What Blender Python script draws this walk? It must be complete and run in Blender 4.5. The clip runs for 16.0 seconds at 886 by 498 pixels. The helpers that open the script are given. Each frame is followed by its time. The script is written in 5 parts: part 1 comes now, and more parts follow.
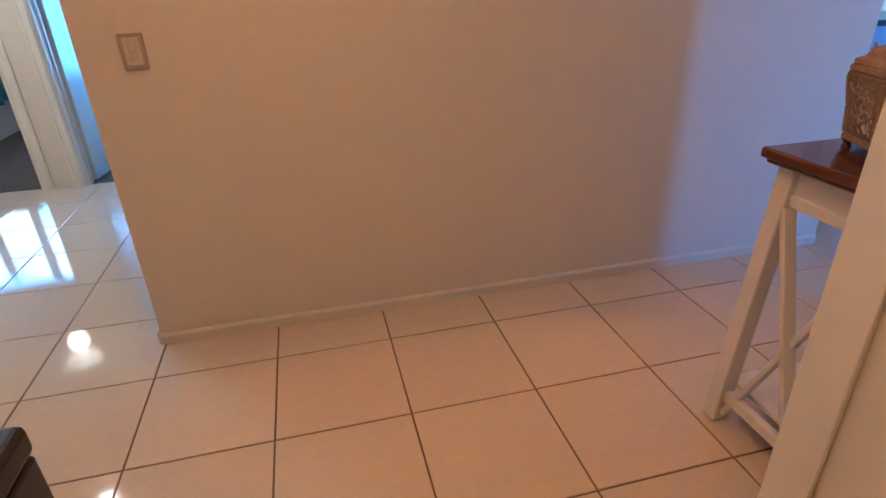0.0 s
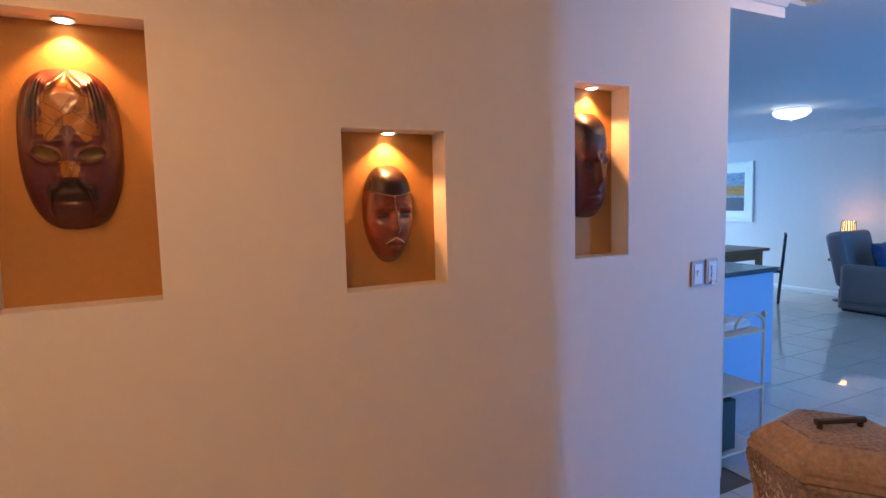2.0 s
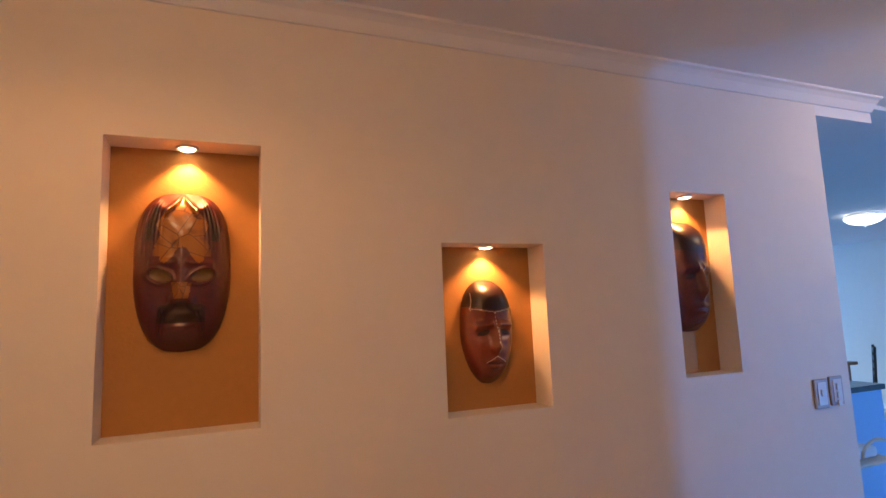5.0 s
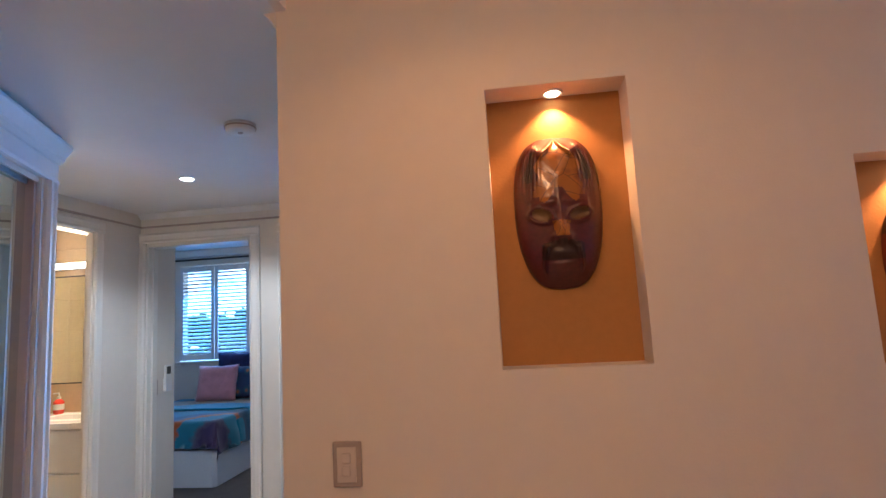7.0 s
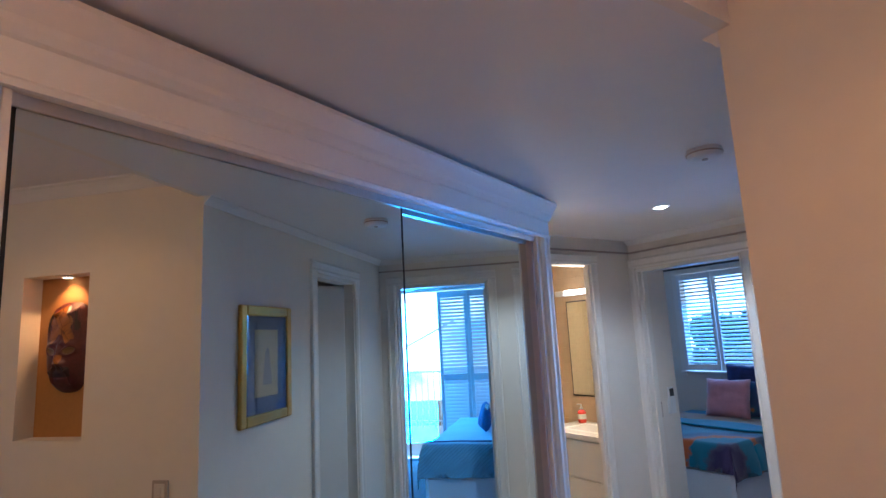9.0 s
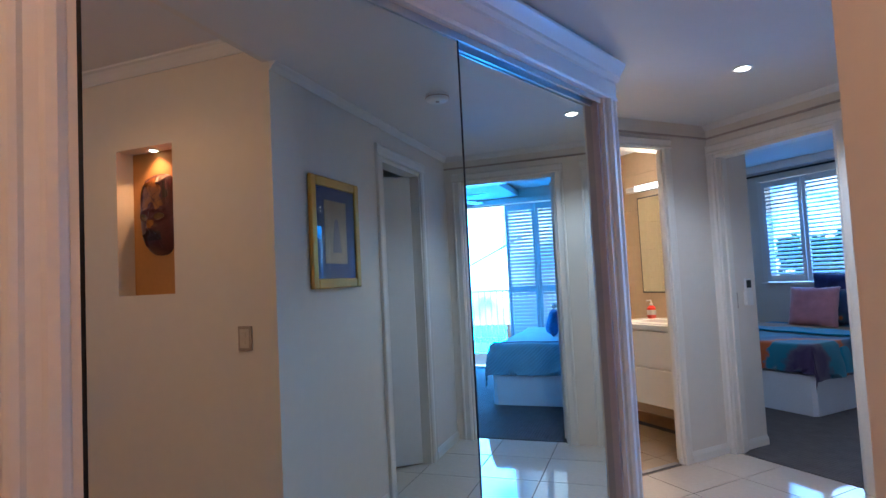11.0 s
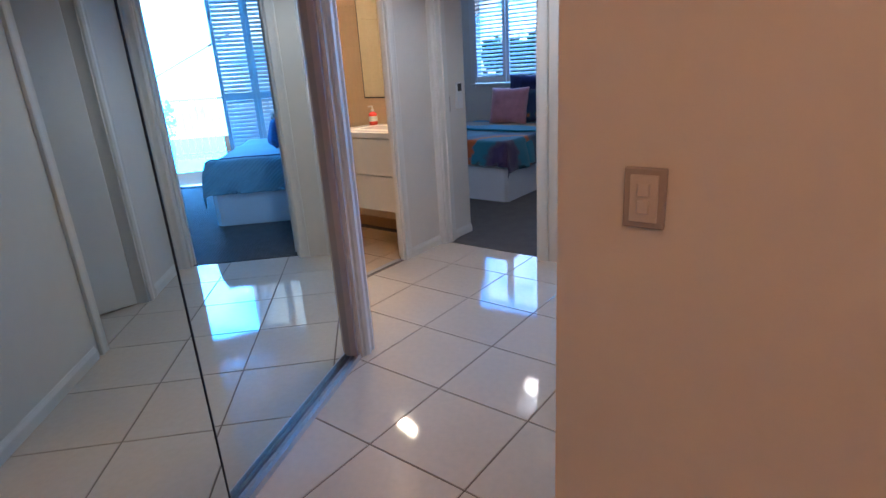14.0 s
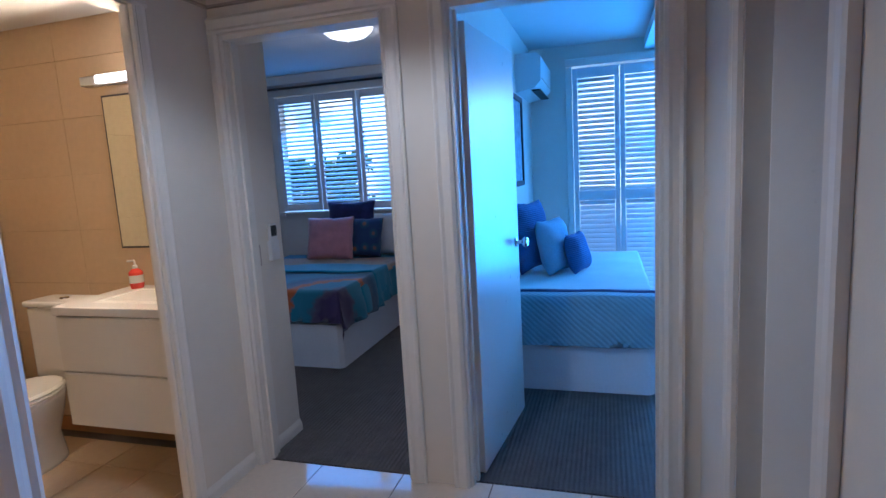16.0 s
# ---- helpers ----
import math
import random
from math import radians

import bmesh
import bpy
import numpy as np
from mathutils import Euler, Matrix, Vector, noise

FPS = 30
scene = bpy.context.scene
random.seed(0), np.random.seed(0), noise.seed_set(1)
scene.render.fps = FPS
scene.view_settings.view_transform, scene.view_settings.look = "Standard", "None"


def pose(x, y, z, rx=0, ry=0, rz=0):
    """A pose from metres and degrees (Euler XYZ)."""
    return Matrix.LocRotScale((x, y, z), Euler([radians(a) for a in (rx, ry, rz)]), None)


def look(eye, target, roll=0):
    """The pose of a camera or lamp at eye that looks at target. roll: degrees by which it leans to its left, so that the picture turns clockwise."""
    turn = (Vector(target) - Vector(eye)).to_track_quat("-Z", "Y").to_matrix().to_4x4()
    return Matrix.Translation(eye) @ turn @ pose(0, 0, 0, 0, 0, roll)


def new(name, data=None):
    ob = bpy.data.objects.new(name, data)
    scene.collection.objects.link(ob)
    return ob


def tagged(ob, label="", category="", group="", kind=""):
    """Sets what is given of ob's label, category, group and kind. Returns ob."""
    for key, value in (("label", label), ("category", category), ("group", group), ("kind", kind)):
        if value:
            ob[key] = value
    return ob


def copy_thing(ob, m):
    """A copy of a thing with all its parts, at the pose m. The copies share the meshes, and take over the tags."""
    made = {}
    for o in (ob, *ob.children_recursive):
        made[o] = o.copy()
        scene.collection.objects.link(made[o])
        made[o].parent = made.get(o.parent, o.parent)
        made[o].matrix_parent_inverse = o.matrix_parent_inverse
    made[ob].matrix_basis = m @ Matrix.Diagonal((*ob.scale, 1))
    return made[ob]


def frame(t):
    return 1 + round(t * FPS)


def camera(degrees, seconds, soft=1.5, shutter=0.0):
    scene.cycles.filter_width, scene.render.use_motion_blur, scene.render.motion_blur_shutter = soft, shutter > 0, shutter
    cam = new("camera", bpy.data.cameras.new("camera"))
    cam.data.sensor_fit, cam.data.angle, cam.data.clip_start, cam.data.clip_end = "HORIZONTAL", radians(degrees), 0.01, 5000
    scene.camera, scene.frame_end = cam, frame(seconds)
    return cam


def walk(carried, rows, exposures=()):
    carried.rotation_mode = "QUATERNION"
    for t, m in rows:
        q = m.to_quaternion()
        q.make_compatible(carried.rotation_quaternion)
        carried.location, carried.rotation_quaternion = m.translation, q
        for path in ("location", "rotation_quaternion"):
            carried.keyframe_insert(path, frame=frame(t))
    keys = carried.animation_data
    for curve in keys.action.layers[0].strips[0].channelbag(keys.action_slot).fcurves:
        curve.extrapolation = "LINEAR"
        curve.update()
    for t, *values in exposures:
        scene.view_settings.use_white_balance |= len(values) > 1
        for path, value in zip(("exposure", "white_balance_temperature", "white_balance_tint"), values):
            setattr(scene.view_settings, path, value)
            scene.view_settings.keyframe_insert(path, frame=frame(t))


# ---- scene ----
cam = camera(78.0, 16.0)
PATH = [
    (0, (0.229, -1.352, 1.253), (0.645, 0.397, 0.376), -1.8),
    (0.5, (0.253, -1.263, 1.331), (0.767, 0.485, 0.506), -1.7),
    (1, (0.435, -1.133, 1.379), (1.027, 0.672, 0.752), -0.2),
    (1.5, (0.469, -0.988, 1.442), (1.294, 0.77, 0.965), 0.0),
    (2, (0.514, -0.941, 1.537), (1.385, 0.85, 1.358), -1.4),
    (2.5, (0.494, -0.929, 1.643), (1.376, 0.866, 1.646), -1.6),
    (3, (0.469, -0.918, 1.662), (1.347, 0.875, 1.775), -1.6),
    (3.5, (0.444, -0.905, 1.675), (1.279, 0.905, 1.839), -1.9),
    (3.7, (0.42, -0.884, 1.69), (1.238, 0.934, 1.853), -1.9),
    (6, (0.355, -0.747, 1.427), (0.857, 1.165, 1.731), -2.4),
    (6.5, (0.237, -0.715, 1.421), (0.422, 1.259, 1.683), -2.6),
    (7, (0.155, -0.702, 1.425), (-0.086, 1.267, 1.677), -3.1),
    (7.5, (0.135, -0.697, 1.48), (-0.645, 1.122, 1.768), -3.4),
    (8, (0.1, -0.569, 1.568), (-1.136, 0.973, 1.881), -3.1),
    (8.5, (0.139, -0.506, 1.649), (-1.396, 0.735, 1.973), -2.5),
    (8.7, (0.156, -0.512, 1.657), (-1.438, 0.651, 1.987), -2.7),
    (10.8, (0.149, -0.486, 1.33), (-1.639, 0.39, 1.525), -2.7),
    (11, (0.143, -0.477, 1.304), (-1.654, 0.394, 1.41), -2.9),
    (11.5, (0.141, -0.465, 1.225), (-1.666, 0.377, 1.056), -2.8),
    (12, (0.129, -0.47, 1.188), (-1.648, 0.345, 0.766), -2.5),
    (12.5, (0.132, -0.447, 1.163), (-1.593, 0.32, 0.503), -2.9),
    (13, (0.127, -0.477, 1.232), (-1.529, 0.273, 0.397), -3.4),
    (13.3, (0.132, -0.458, 1.249), (-1.49, 0.368, 0.421), -3.3),
    (13.5, (0.13, -0.47, 1.265), (-1.4, 0.518, 0.439), -2.7),
    (14, (0.009, -0.293, 1.325), (-1.153, 1.204, 0.685), -3.6),
    (14.5, (-0.195, 0.019, 1.386), (-1.257, 1.643, 0.901), -4.0),
    (15, (-0.414, 0.302, 1.379), (-1.415, 1.991, 0.995), -4.3),
    (15.5, (-0.621, 0.496, 1.411), (-1.391, 2.313, 1.085), -3.6),
    (16, (-0.782, 0.728, 1.412), (-1.357, 2.622, 1.128), -3.3),
]
walk(cam, [(t, look(eye, target, roll)) for t, eye, target, roll in PATH],
     exposures=[(0.0, 0.08, 6650, 10), (1.5, 0.2, 6550, 10), (2.2, 0.1, 6650, 10), (3.2, -0.02, 6750, 10), (6.0, -0.05, 6450, 10), (6.5, -0.05, 5950, 10), (7.5, -0.08, 5600, 13), (8.0, -0.30, 5450, 13), (8.7, -0.32, 5400, 13), (11.0, -0.30, 5350, 14), (12.0, -0.44, 5400, 18), (12.8, -0.30, 5550, 16), (13.5, -0.1, 5800, 17), (14.2, -0.55, 5750, 17), (14.8, -0.70, 5600, 20), (15.5, -0.82, 5500, 19), (16.0, -0.74, 5500, 18)])

# ---- world and light ----
world = bpy.data.worlds.new("world")
scene.world = world
world.use_nodes = True
_wn = world.node_tree.nodes
_sky = _wn.new("ShaderNodeTexSky")
_sky.sky_type = "NISHITA"
_sky.sun_disc = False
_sky.sun_elevation = radians(50)
_sky.sun_rotation = radians(160)
world.node_tree.links.new(_sky.outputs[0], _wn["Background"].inputs[0])
_wn["Background"].inputs[1].default_value = 0.10

_sun = bpy.data.lights.new("sun", "SUN")
_sun.energy, _sun.angle, _sun.color = 2.2, radians(0.5), (1.0, 0.95, 0.88)
new("sun", _sun).matrix_world = look((0, 0, 10), (-2.0, 4.5, 4.0))

WARM = (1.0, 0.415, 0.138)
MILD = (1.0, 0.60, 0.32)
SKYBLUE = (0.04, 0.36, 1.0)


def lamp(name, kind, place, watts, colour, size=0.1, target=None, spot=None, size_y=None):
    d = bpy.data.lights.new(name, kind)
    d.energy, d.color = watts, colour
    if kind == "AREA":
        d.size = size
        if size_y:
            d.shape, d.size_y = "RECTANGLE", size_y
    elif kind in ("POINT", "SPOT"):
        d.shadow_soft_size = size
    if spot:
        d.spot_size, d.spot_blend = radians(spot), 0.5
    ob = new(name, d)
    ob.matrix_world = look(place, target) if target else pose(*place)
    return ob


lamp("foyer_near_lamp", "POINT", (0.16, -0.85, 2.27), 17, WARM, 0.08)
# Added spot, out of view, that brightens the upper left of the niche wall.
lamp("foyer_wall_fill", "SPOT", (0.12, -0.02, 2.392), 11, WARM, 0.03, (0.12, 0.02, 0), 150)
lamp("foyer_oyster_lamp", "POINT", (2.90, 0.03, 2.26), 8, MILD, 0.09)
lamp("hall_downlight_lamp", "SPOT", (-1.63, 2.122, 2.27), 50, (0.86, 0.95, 1.0), 0.03, (-1.63, 2.123, 0), 140)
lamp("bath_tube_lamp", "AREA", (-3.0, 2.93, 1.94), 44, (1.0, 0.76, 0.46), 0.34, (-3.2, 1.2, 1.55), None, 0.05)
lamp("bedroom_oyster_lamp", "POINT", (-2.565, 4.53, 2.22), 8, (0.95, 0.9, 0.8), 0.1)
lamp("living_oyster_lamp", "POINT", (6.30, 2.64, 2.24), 2, (0.8, 0.9, 1.0), 0.1)
lamp("table_lamp_bulb", "POINT", (8.80, 3.36, 1.14), 2, WARM, 0.05)
# Daylight from the south, kept narrow to throw a sharp-edged blue band.
lamp("living_daylight", "AREA", (7.37, -3.95, 0.85), 225, (0.04, 0.31, 1.0), 0.17, (4.0, 0.6, 0.6), None, 1.4)
# Unseen fill lamp, added to brighten the living room from the north.
lamp("living_north_fill", "AREA", (7.1, 6.85, 1.2), 88, (0.03, 0.31, 1.0), 2.6, (7.1, 0.0, 1.0), None, 2.2)
lamp("bedroom_window_sky", "AREA", (-3.65, 6.3, 1.7), 36, SKYBLUE, 1.3, (-3.4, 4.0, 0.9), None, 1.1)
lamp("balcony_door_sky", "AREA", (0.28, 6.35, 1.15), 172, SKYBLUE, 0.8, (-0.4, 4.0, 0.7), None, 2.0)

# ---- materials ----


def material(name, colour, rough=0.5, metal=0.0, vary=0.06, scale=6.0, bump=0.0, bump_scale=120.0, island=0.0, spec=0.5, coat=0.0, stain=None, sheen=0.0):
    """A surface with variation at two scales; island varies it from piece to piece."""
    m = bpy.data.materials.new(name)
    m.use_nodes = True
    nt = m.node_tree
    n, l = nt.nodes, nt.links
    b = n["Principled BSDF"]
    tc = n.new("ShaderNodeTexCoord")
    big, fine = n.new("ShaderNodeTexNoise"), n.new("ShaderNodeTexNoise")
    big.inputs["Scale"].default_value, fine.inputs["Scale"].default_value = scale * 0.35, scale * 5
    big.inputs["Detail"].default_value, fine.inputs["Detail"].default_value = 4, 6
    for t in (big, fine):
        l.new(tc.outputs["Object"], t.inputs["Vector"])
    mix = n.new("ShaderNodeMath")
    mix.operation = "ADD"
    l.new(big.outputs["Fac"], mix.inputs[0])
    l.new(fine.outputs["Fac"], mix.inputs[1])
    ramp = n.new("ShaderNodeMapRange")
    ramp.inputs["From Min"].default_value, ramp.inputs["From Max"].default_value = 0.6, 1.4
    l.new(mix.outputs[0], ramp.inputs["Value"])
    col = n.new("ShaderNodeMix")
    col.data_type = "RGBA"
    lo = [c * (1 - vary) for c in colour] if stain is None else list(stain)
    hi = [min(1.0, c * (1 + vary)) for c in colour]
    col.inputs["A"].default_value, col.inputs["B"].default_value = (*lo, 1), (*hi, 1)
    l.new(ramp.outputs[0], col.inputs["Factor"])
    out = col.outputs["Result"]
    if island:
        info = n.new("ShaderNodeObjectInfo")
        hsv = n.new("ShaderNodeHueSaturation")
        mr = n.new("ShaderNodeMapRange")
        mr.inputs["To Min"].default_value, mr.inputs["To Max"].default_value = 1 - island, 1 + island
        l.new(info.outputs["Random"], mr.inputs["Value"])
        l.new(mr.outputs[0], hsv.inputs["Value"])
        l.new(out, hsv.inputs["Color"])
        out = hsv.outputs["Color"]
    l.new(out, b.inputs["Base Color"])
    rr = n.new("ShaderNodeMapRange")
    rr.inputs["To Min"].default_value, rr.inputs["To Max"].default_value = max(0.0, rough - 0.015), min(1, rough + 0.015)
    l.new(fine.outputs["Fac"], rr.inputs["Value"])
    l.new(rr.outputs[0], b.inputs["Roughness"])
    b.inputs["Metallic"].default_value = metal
    b.inputs["Specular IOR Level"].default_value = spec
    b.inputs["Coat Weight"].default_value = coat
    b.inputs["Sheen Weight"].default_value = sheen
    if bump:
        bn, bt = n.new("ShaderNodeBump"), n.new("ShaderNodeTexNoise")
        bt.inputs["Scale"].default_value, bt.inputs["Detail"].default_value = bump_scale, 5
        l.new(tc.outputs["Object"], bt.inputs["Vector"])
        bn.inputs["Strength"].default_value, bn.inputs["Distance"].default_value = bump, 0.004
        l.new(bt.outputs["Fac"], bn.inputs["Height"])
        l.new(bn.outputs["Normal"], b.inputs["Normal"])
    return m


def glow(name, colour, strength):
    m = bpy.data.materials.new(name)
    m.use_nodes = True
    b = m.node_tree.nodes["Principled BSDF"]
    b.inputs["Base Color"].default_value = (0.8, 0.8, 0.8, 1)
    b.inputs["Emission Color"].default_value = (*colour, 1)
    b.inputs["Emission Strength"].default_value = strength
    return m


M_WALL = material("wall_paint", (0.72, 0.67, 0.60), 0.7, vary=0.03, scale=3, bump=0.12, bump_scale=160)
M_NICHE = material("niche_paint", (0.42, 0.205, 0.062), 0.75, vary=0.07, scale=8, bump=0.2, bump_scale=120)
M_CEIL = material("ceiling_paint", (0.72, 0.71, 0.70), 0.85, vary=0.02, scale=2, bump=0.1, bump_scale=140)
M_TRIM = material("gloss_trim_paint", (0.76, 0.73, 0.68), 0.32, vary=0.03, scale=9, bump=0.05)
M_DOOR = material("satin_door_paint", (0.75, 0.75, 0.74), 0.28, vary=0.02, scale=4, bump=0.04)
M_TILE = material("polished_cream_tile", (0.66, 0.56, 0.46), 0.055, vary=0.06, scale=7, island=0.03, coat=0.2)
M_GROUT = material("brown_grout", (0.17, 0.12, 0.09), 0.9, vary=0.2, scale=14)
M_CARPET = material("grey_ribbed_carpet", (0.115, 0.10, 0.095), 0.95, vary=0.25, scale=30, bump=0.7, bump_scale=260)
M_BTILE = material("bath_beige_tile", (0.62, 0.46, 0.30), 0.2, vary=0.06, scale=5, island=0.03)
# Dark olive puts the shade of the unlit wall in the bathroom mirror into colour.
M_OLIVE = material("olive_unlit_tile", (0.13, 0.10, 0.03), 0.4, vary=0.1, scale=4)
M_MIRROR = material("mirror_silver", (0.72, 0.81, 0.80), 0.0, 1.0, vary=0.0)
M_MIRROR.node_tree.nodes["Principled BSDF"].inputs["Roughness"].default_value = 0.0
for _l in list(M_MIRROR.node_tree.links):
    if _l.to_socket.name == "Roughness":
        M_MIRROR.node_tree.links.remove(_l)
M_BLACK = material("black_rubber_edge", (0.015, 0.015, 0.015), 0.5)
M_ALU = material("brushed_aluminium", (0.62, 0.63, 0.65), 0.28, 1.0, vary=0.06, scale=20)
M_CHROME = material("chrome", (0.75, 0.76, 0.78), 0.1, 1.0, vary=0.02)
M_PLATE = material("switch_plastic", (0.60, 0.54, 0.48), 0.35, vary=0.02)
M_PLATEFRAME = material("switch_frame_plastic", (0.38, 0.32, 0.28), 0.4, vary=0.03)
M_LAMPGLASS = glow("warm_lamp_glass", (1.0, 0.78, 0.5), 14)
M_DOWN = glow("downlight_glass", (1.0, 0.9, 0.75), 18)
M_TUBE = glow("tube_light", (1.0, 0.93, 0.78), 10)
M_OYSTER = glow("oyster_glass", (0.92, 0.97, 1.0), 3)

# ---- building helpers ----


def part(name, bm, mat, parent=None, label=""):
    me = bpy.data.meshes.new(name)
    bmesh.ops.recalc_face_normals(bm, faces=bm.faces)
    bm.to_mesh(me)
    bm.free()
    me.materials.append(mat)
    ob = new(name, me)
    if parent is not None:
        ob.parent = parent
    if label:
        ob["label"] = label
    return ob


def holder(name, m, label, category, group=""):
    ob = new(name)
    ob.matrix_basis = m
    ob.empty_display_size = 0.1
    return tagged(ob, label, category, group)


def box(bm, x0, x1, y0, y1, z0, z1, m=None):
    v = [bm.verts.new(p) for p in ((x0, y0, z0), (x1, y0, z0), (x1, y1, z0), (x0, y1, z0), (x0, y0, z1), (x1, y0, z1), (x1, y1, z1), (x0, y1, z1))]
    for f in ((3, 2, 1, 0), (4, 5, 6, 7), (0, 1, 5, 4), (1, 2, 6, 5), (2, 3, 7, 6), (3, 0, 4, 7)):
        bm.faces.new([v[i] for i in f])
    if m is not None:
        bmesh.ops.transform(bm, matrix=m, verts=v)
    return v


def bm_box(*dims, bevel=0.0, seg=2):
    bm = bmesh.new()
    box(bm, *dims)
    if bevel:
        bmesh.ops.bevel(bm, geom=list(bm.edges), offset=bevel, segments=seg, affect="EDGES", profile=0.5)
    return bm


def smooth(ob):
    for p in ob.data.polygons:
        p.use_smooth = True
    return ob


def structure(ob, label, category):
    return tagged(ob, label, category, kind="structure")


def wall(name, p0, p1, z0, z1, thick, holes=(), mat=None, label="painted plaster wall", z_top=None):
    """A wall whose front runs from p0 to p1; the wall's body lies to the left of that way. Holes: (u0, u1, z0, z1)."""
    d = Vector((p1[0] - p0[0], p1[1] - p0[1]))
    length = d.length
    us = sorted({0.0, length, *(h[0] for h in holes), *(h[1] for h in holes)})
    zs = sorted({z0, z1, *(h[2] for h in holes), *(h[3] for h in holes)})
    solid = {}
    for i in range(len(us) - 1):
        for k in range(len(zs) - 1):
            cu, cz = (us[i] + us[i + 1]) / 2, (zs[k] + zs[k + 1]) / 2
            solid[i, k] = not any(h[0] < cu < h[1] and h[2] < cz < h[3] for h in holes)
    bm = bmesh.new()
    cache = {}

    def v(i, k, y):
        key = (i, k, y)
        if key not in cache:
            cache[key] = bm.verts.new((us[i], y, zs[k]))
        return cache[key]

    for (i, k), s in solid.items():
        if not s:
            continue
        for y in (0.0, thick):
            bm.faces.new([v(i, k, y), v(i + 1, k, y), v(i + 1, k + 1, y), v(i, k + 1, y)])
        for (di, dk), (a, b) in {(-1, 0): ((i, k), (i, k + 1)), (1, 0): ((i + 1, k), (i + 1, k + 1)), (0, -1): ((i, k), (i + 1, k)), (0, 1): ((i, k + 1), (i + 1, k + 1))}.items():
            if not solid.get((i + di, k + dk), False):
                bm.faces.new([v(*a, 0.0), v(*b, 0.0), v(*b, thick), v(*a, thick)])
    ob = part(name, bm, mat or M_WALL)
    ob.matrix_basis = Matrix.Translation((p0[0], p0[1], 0)) @ Matrix.Rotation(math.atan2(d.y, d.x), 4, "Z")
    return structure(ob, label, "wall")


def profile_strip(name, prof, length, mat, m, label="", category="trim", parent=None):
    """A moulding: the outline prof (y, z) drawn out along x."""
    bm = bmesh.new()
    a = [bm.verts.new((0, y, z)) for y, z in prof]
    b = [bm.verts.new((length, y, z)) for y, z in prof]
    n = len(prof)
    for i in range(n):
        bm.faces.new([a[i], a[(i + 1) % n], b[(i + 1) % n], b[i]])
    bm.faces.new(a[::-1])
    bm.faces.new(b)
    ob = part(name, bm, mat, parent)
    ob.matrix_basis = m
    if label:
        structure(ob, label, category)
    return ob


# ---- structure ----
WY = 0.653          # face of the wall with the niches
CX = -0.440         # its corner, and the face of the hall's picture wall
DY = 2.93           # face of the wall with the bedroom doors
BX = -2.50          # face of the bathroom wall
HALL_C, FOYER_C = 2.29, 2.41
NICHES = [(0.118, 0.472, 1.294, 2.004), (0.965, 1.304, 1.264, 1.756), (1.831, 2.093, 1.307, 1.949)]
NICHE_D = 0.095

mask_wall = wall("wall_south", (CX, WY), (2.655, WY), -0.02, 2.6, 0.30, [(a - CX, b - CX, c, d) for a, b, c, d in NICHES], label="cream painted wall with three lit niches")
for a, b, c, d in NICHES:
    ob = part("niche_lining", bm_box(a - 0.05, b + 0.05, WY + NICHE_D, WY + NICHE_D + 0.02, c - 0.05, d + 0.05), M_NICHE)
    structure(ob, "ochre painted back of a wall niche", "niche")
U = Vector((-0.3787, 0.9256, 0))
N = Vector((0.9256, 0.3787, 0))
MP = Vector((-1.364, 0.272, 0))
MM = Matrix.Translation(MP) @ Matrix.Rotation(math.atan2(U.y, U.x), 4, "Z")   # x along the wardrobe, y into it


def on_mirror(s, v=0.0):
    p = MP + U * s - N * v
    return (p.x, p.y)


wall("wall_picture", (CX, DY), (CX, WY + 0.30), -0.02, 2.6, 0.10, [(DY - 2.36, DY - 1.72, -0.02, 2.07)], label="white hall wall with a cupboard door")
wall("wall_bedrooms", (BX - 0.1, DY), (CX + 0.1, DY), -0.02, 2.6, 0.10, [(-2.455 - BX + 0.1, -1.655 - BX + 0.1, -0.02, 2.07), (-1.385 - BX + 0.1, -0.572 - BX + 0.1, -0.02, 2.07)], label="cream hall wall with two bedroom doorways")
wall("wall_bath", (BX, 0.95), (BX, DY), -0.02, 2.6, 0.10, [(1.62 - 0.95, 2.535 - 0.95, -0.02, 2.095)], label="cream hall wall with the bathroom doorway")
S0, S1 = -0.982, 1.11
p_a, p_b = on_mirror(-2.0, -0.02), on_mirror(1.235, -0.02)
wall("wall_wardrobe", p_a, p_b, -0.02, 2.6, 0.12, [(2.0 + S0, 2.0 + S1, -0.02, 2.10)], label="white wall round the wardrobe doors")
q_a, q_b = on_mirror(1.235, 0.10), on_mirror(1.235, 0.72)
wall("wall_wardrobe_end", q_b, q_a, -0.02, 2.6, 0.06, label="white end wall of the wardrobe")
r_a = on_mirror(-2.0, -0.02)
wall("wall_entry_left", (r_a[0], -2.6), r_a, -0.02, 2.6, 0.1, label="white entry wall")
wall("wall_wardrobe_back", on_mirror(-2.1, 0.72), on_mirror(1.33, 0.72), -0.02, 2.6, 0.08, label="back wall of the wardrobe")
wall("wall_entry_right", (1.030, -0.742), (1.030, -2.6), -0.02, 2.6, 0.111, label="white entry wall beside the console table")
# The unseen far end, at x 3.40, is set to edge the blue band.
wall("wall_console", (3.40, -0.69), (1.135, -0.69), -0.02, 2.6, 0.11, label="white wall behind the console table")
wall("wall_front", (1.3, -2.6), (r_a[0] - 0.1, -2.6), -0.02, 2.6, 0.1, label="white entry wall at the front door")

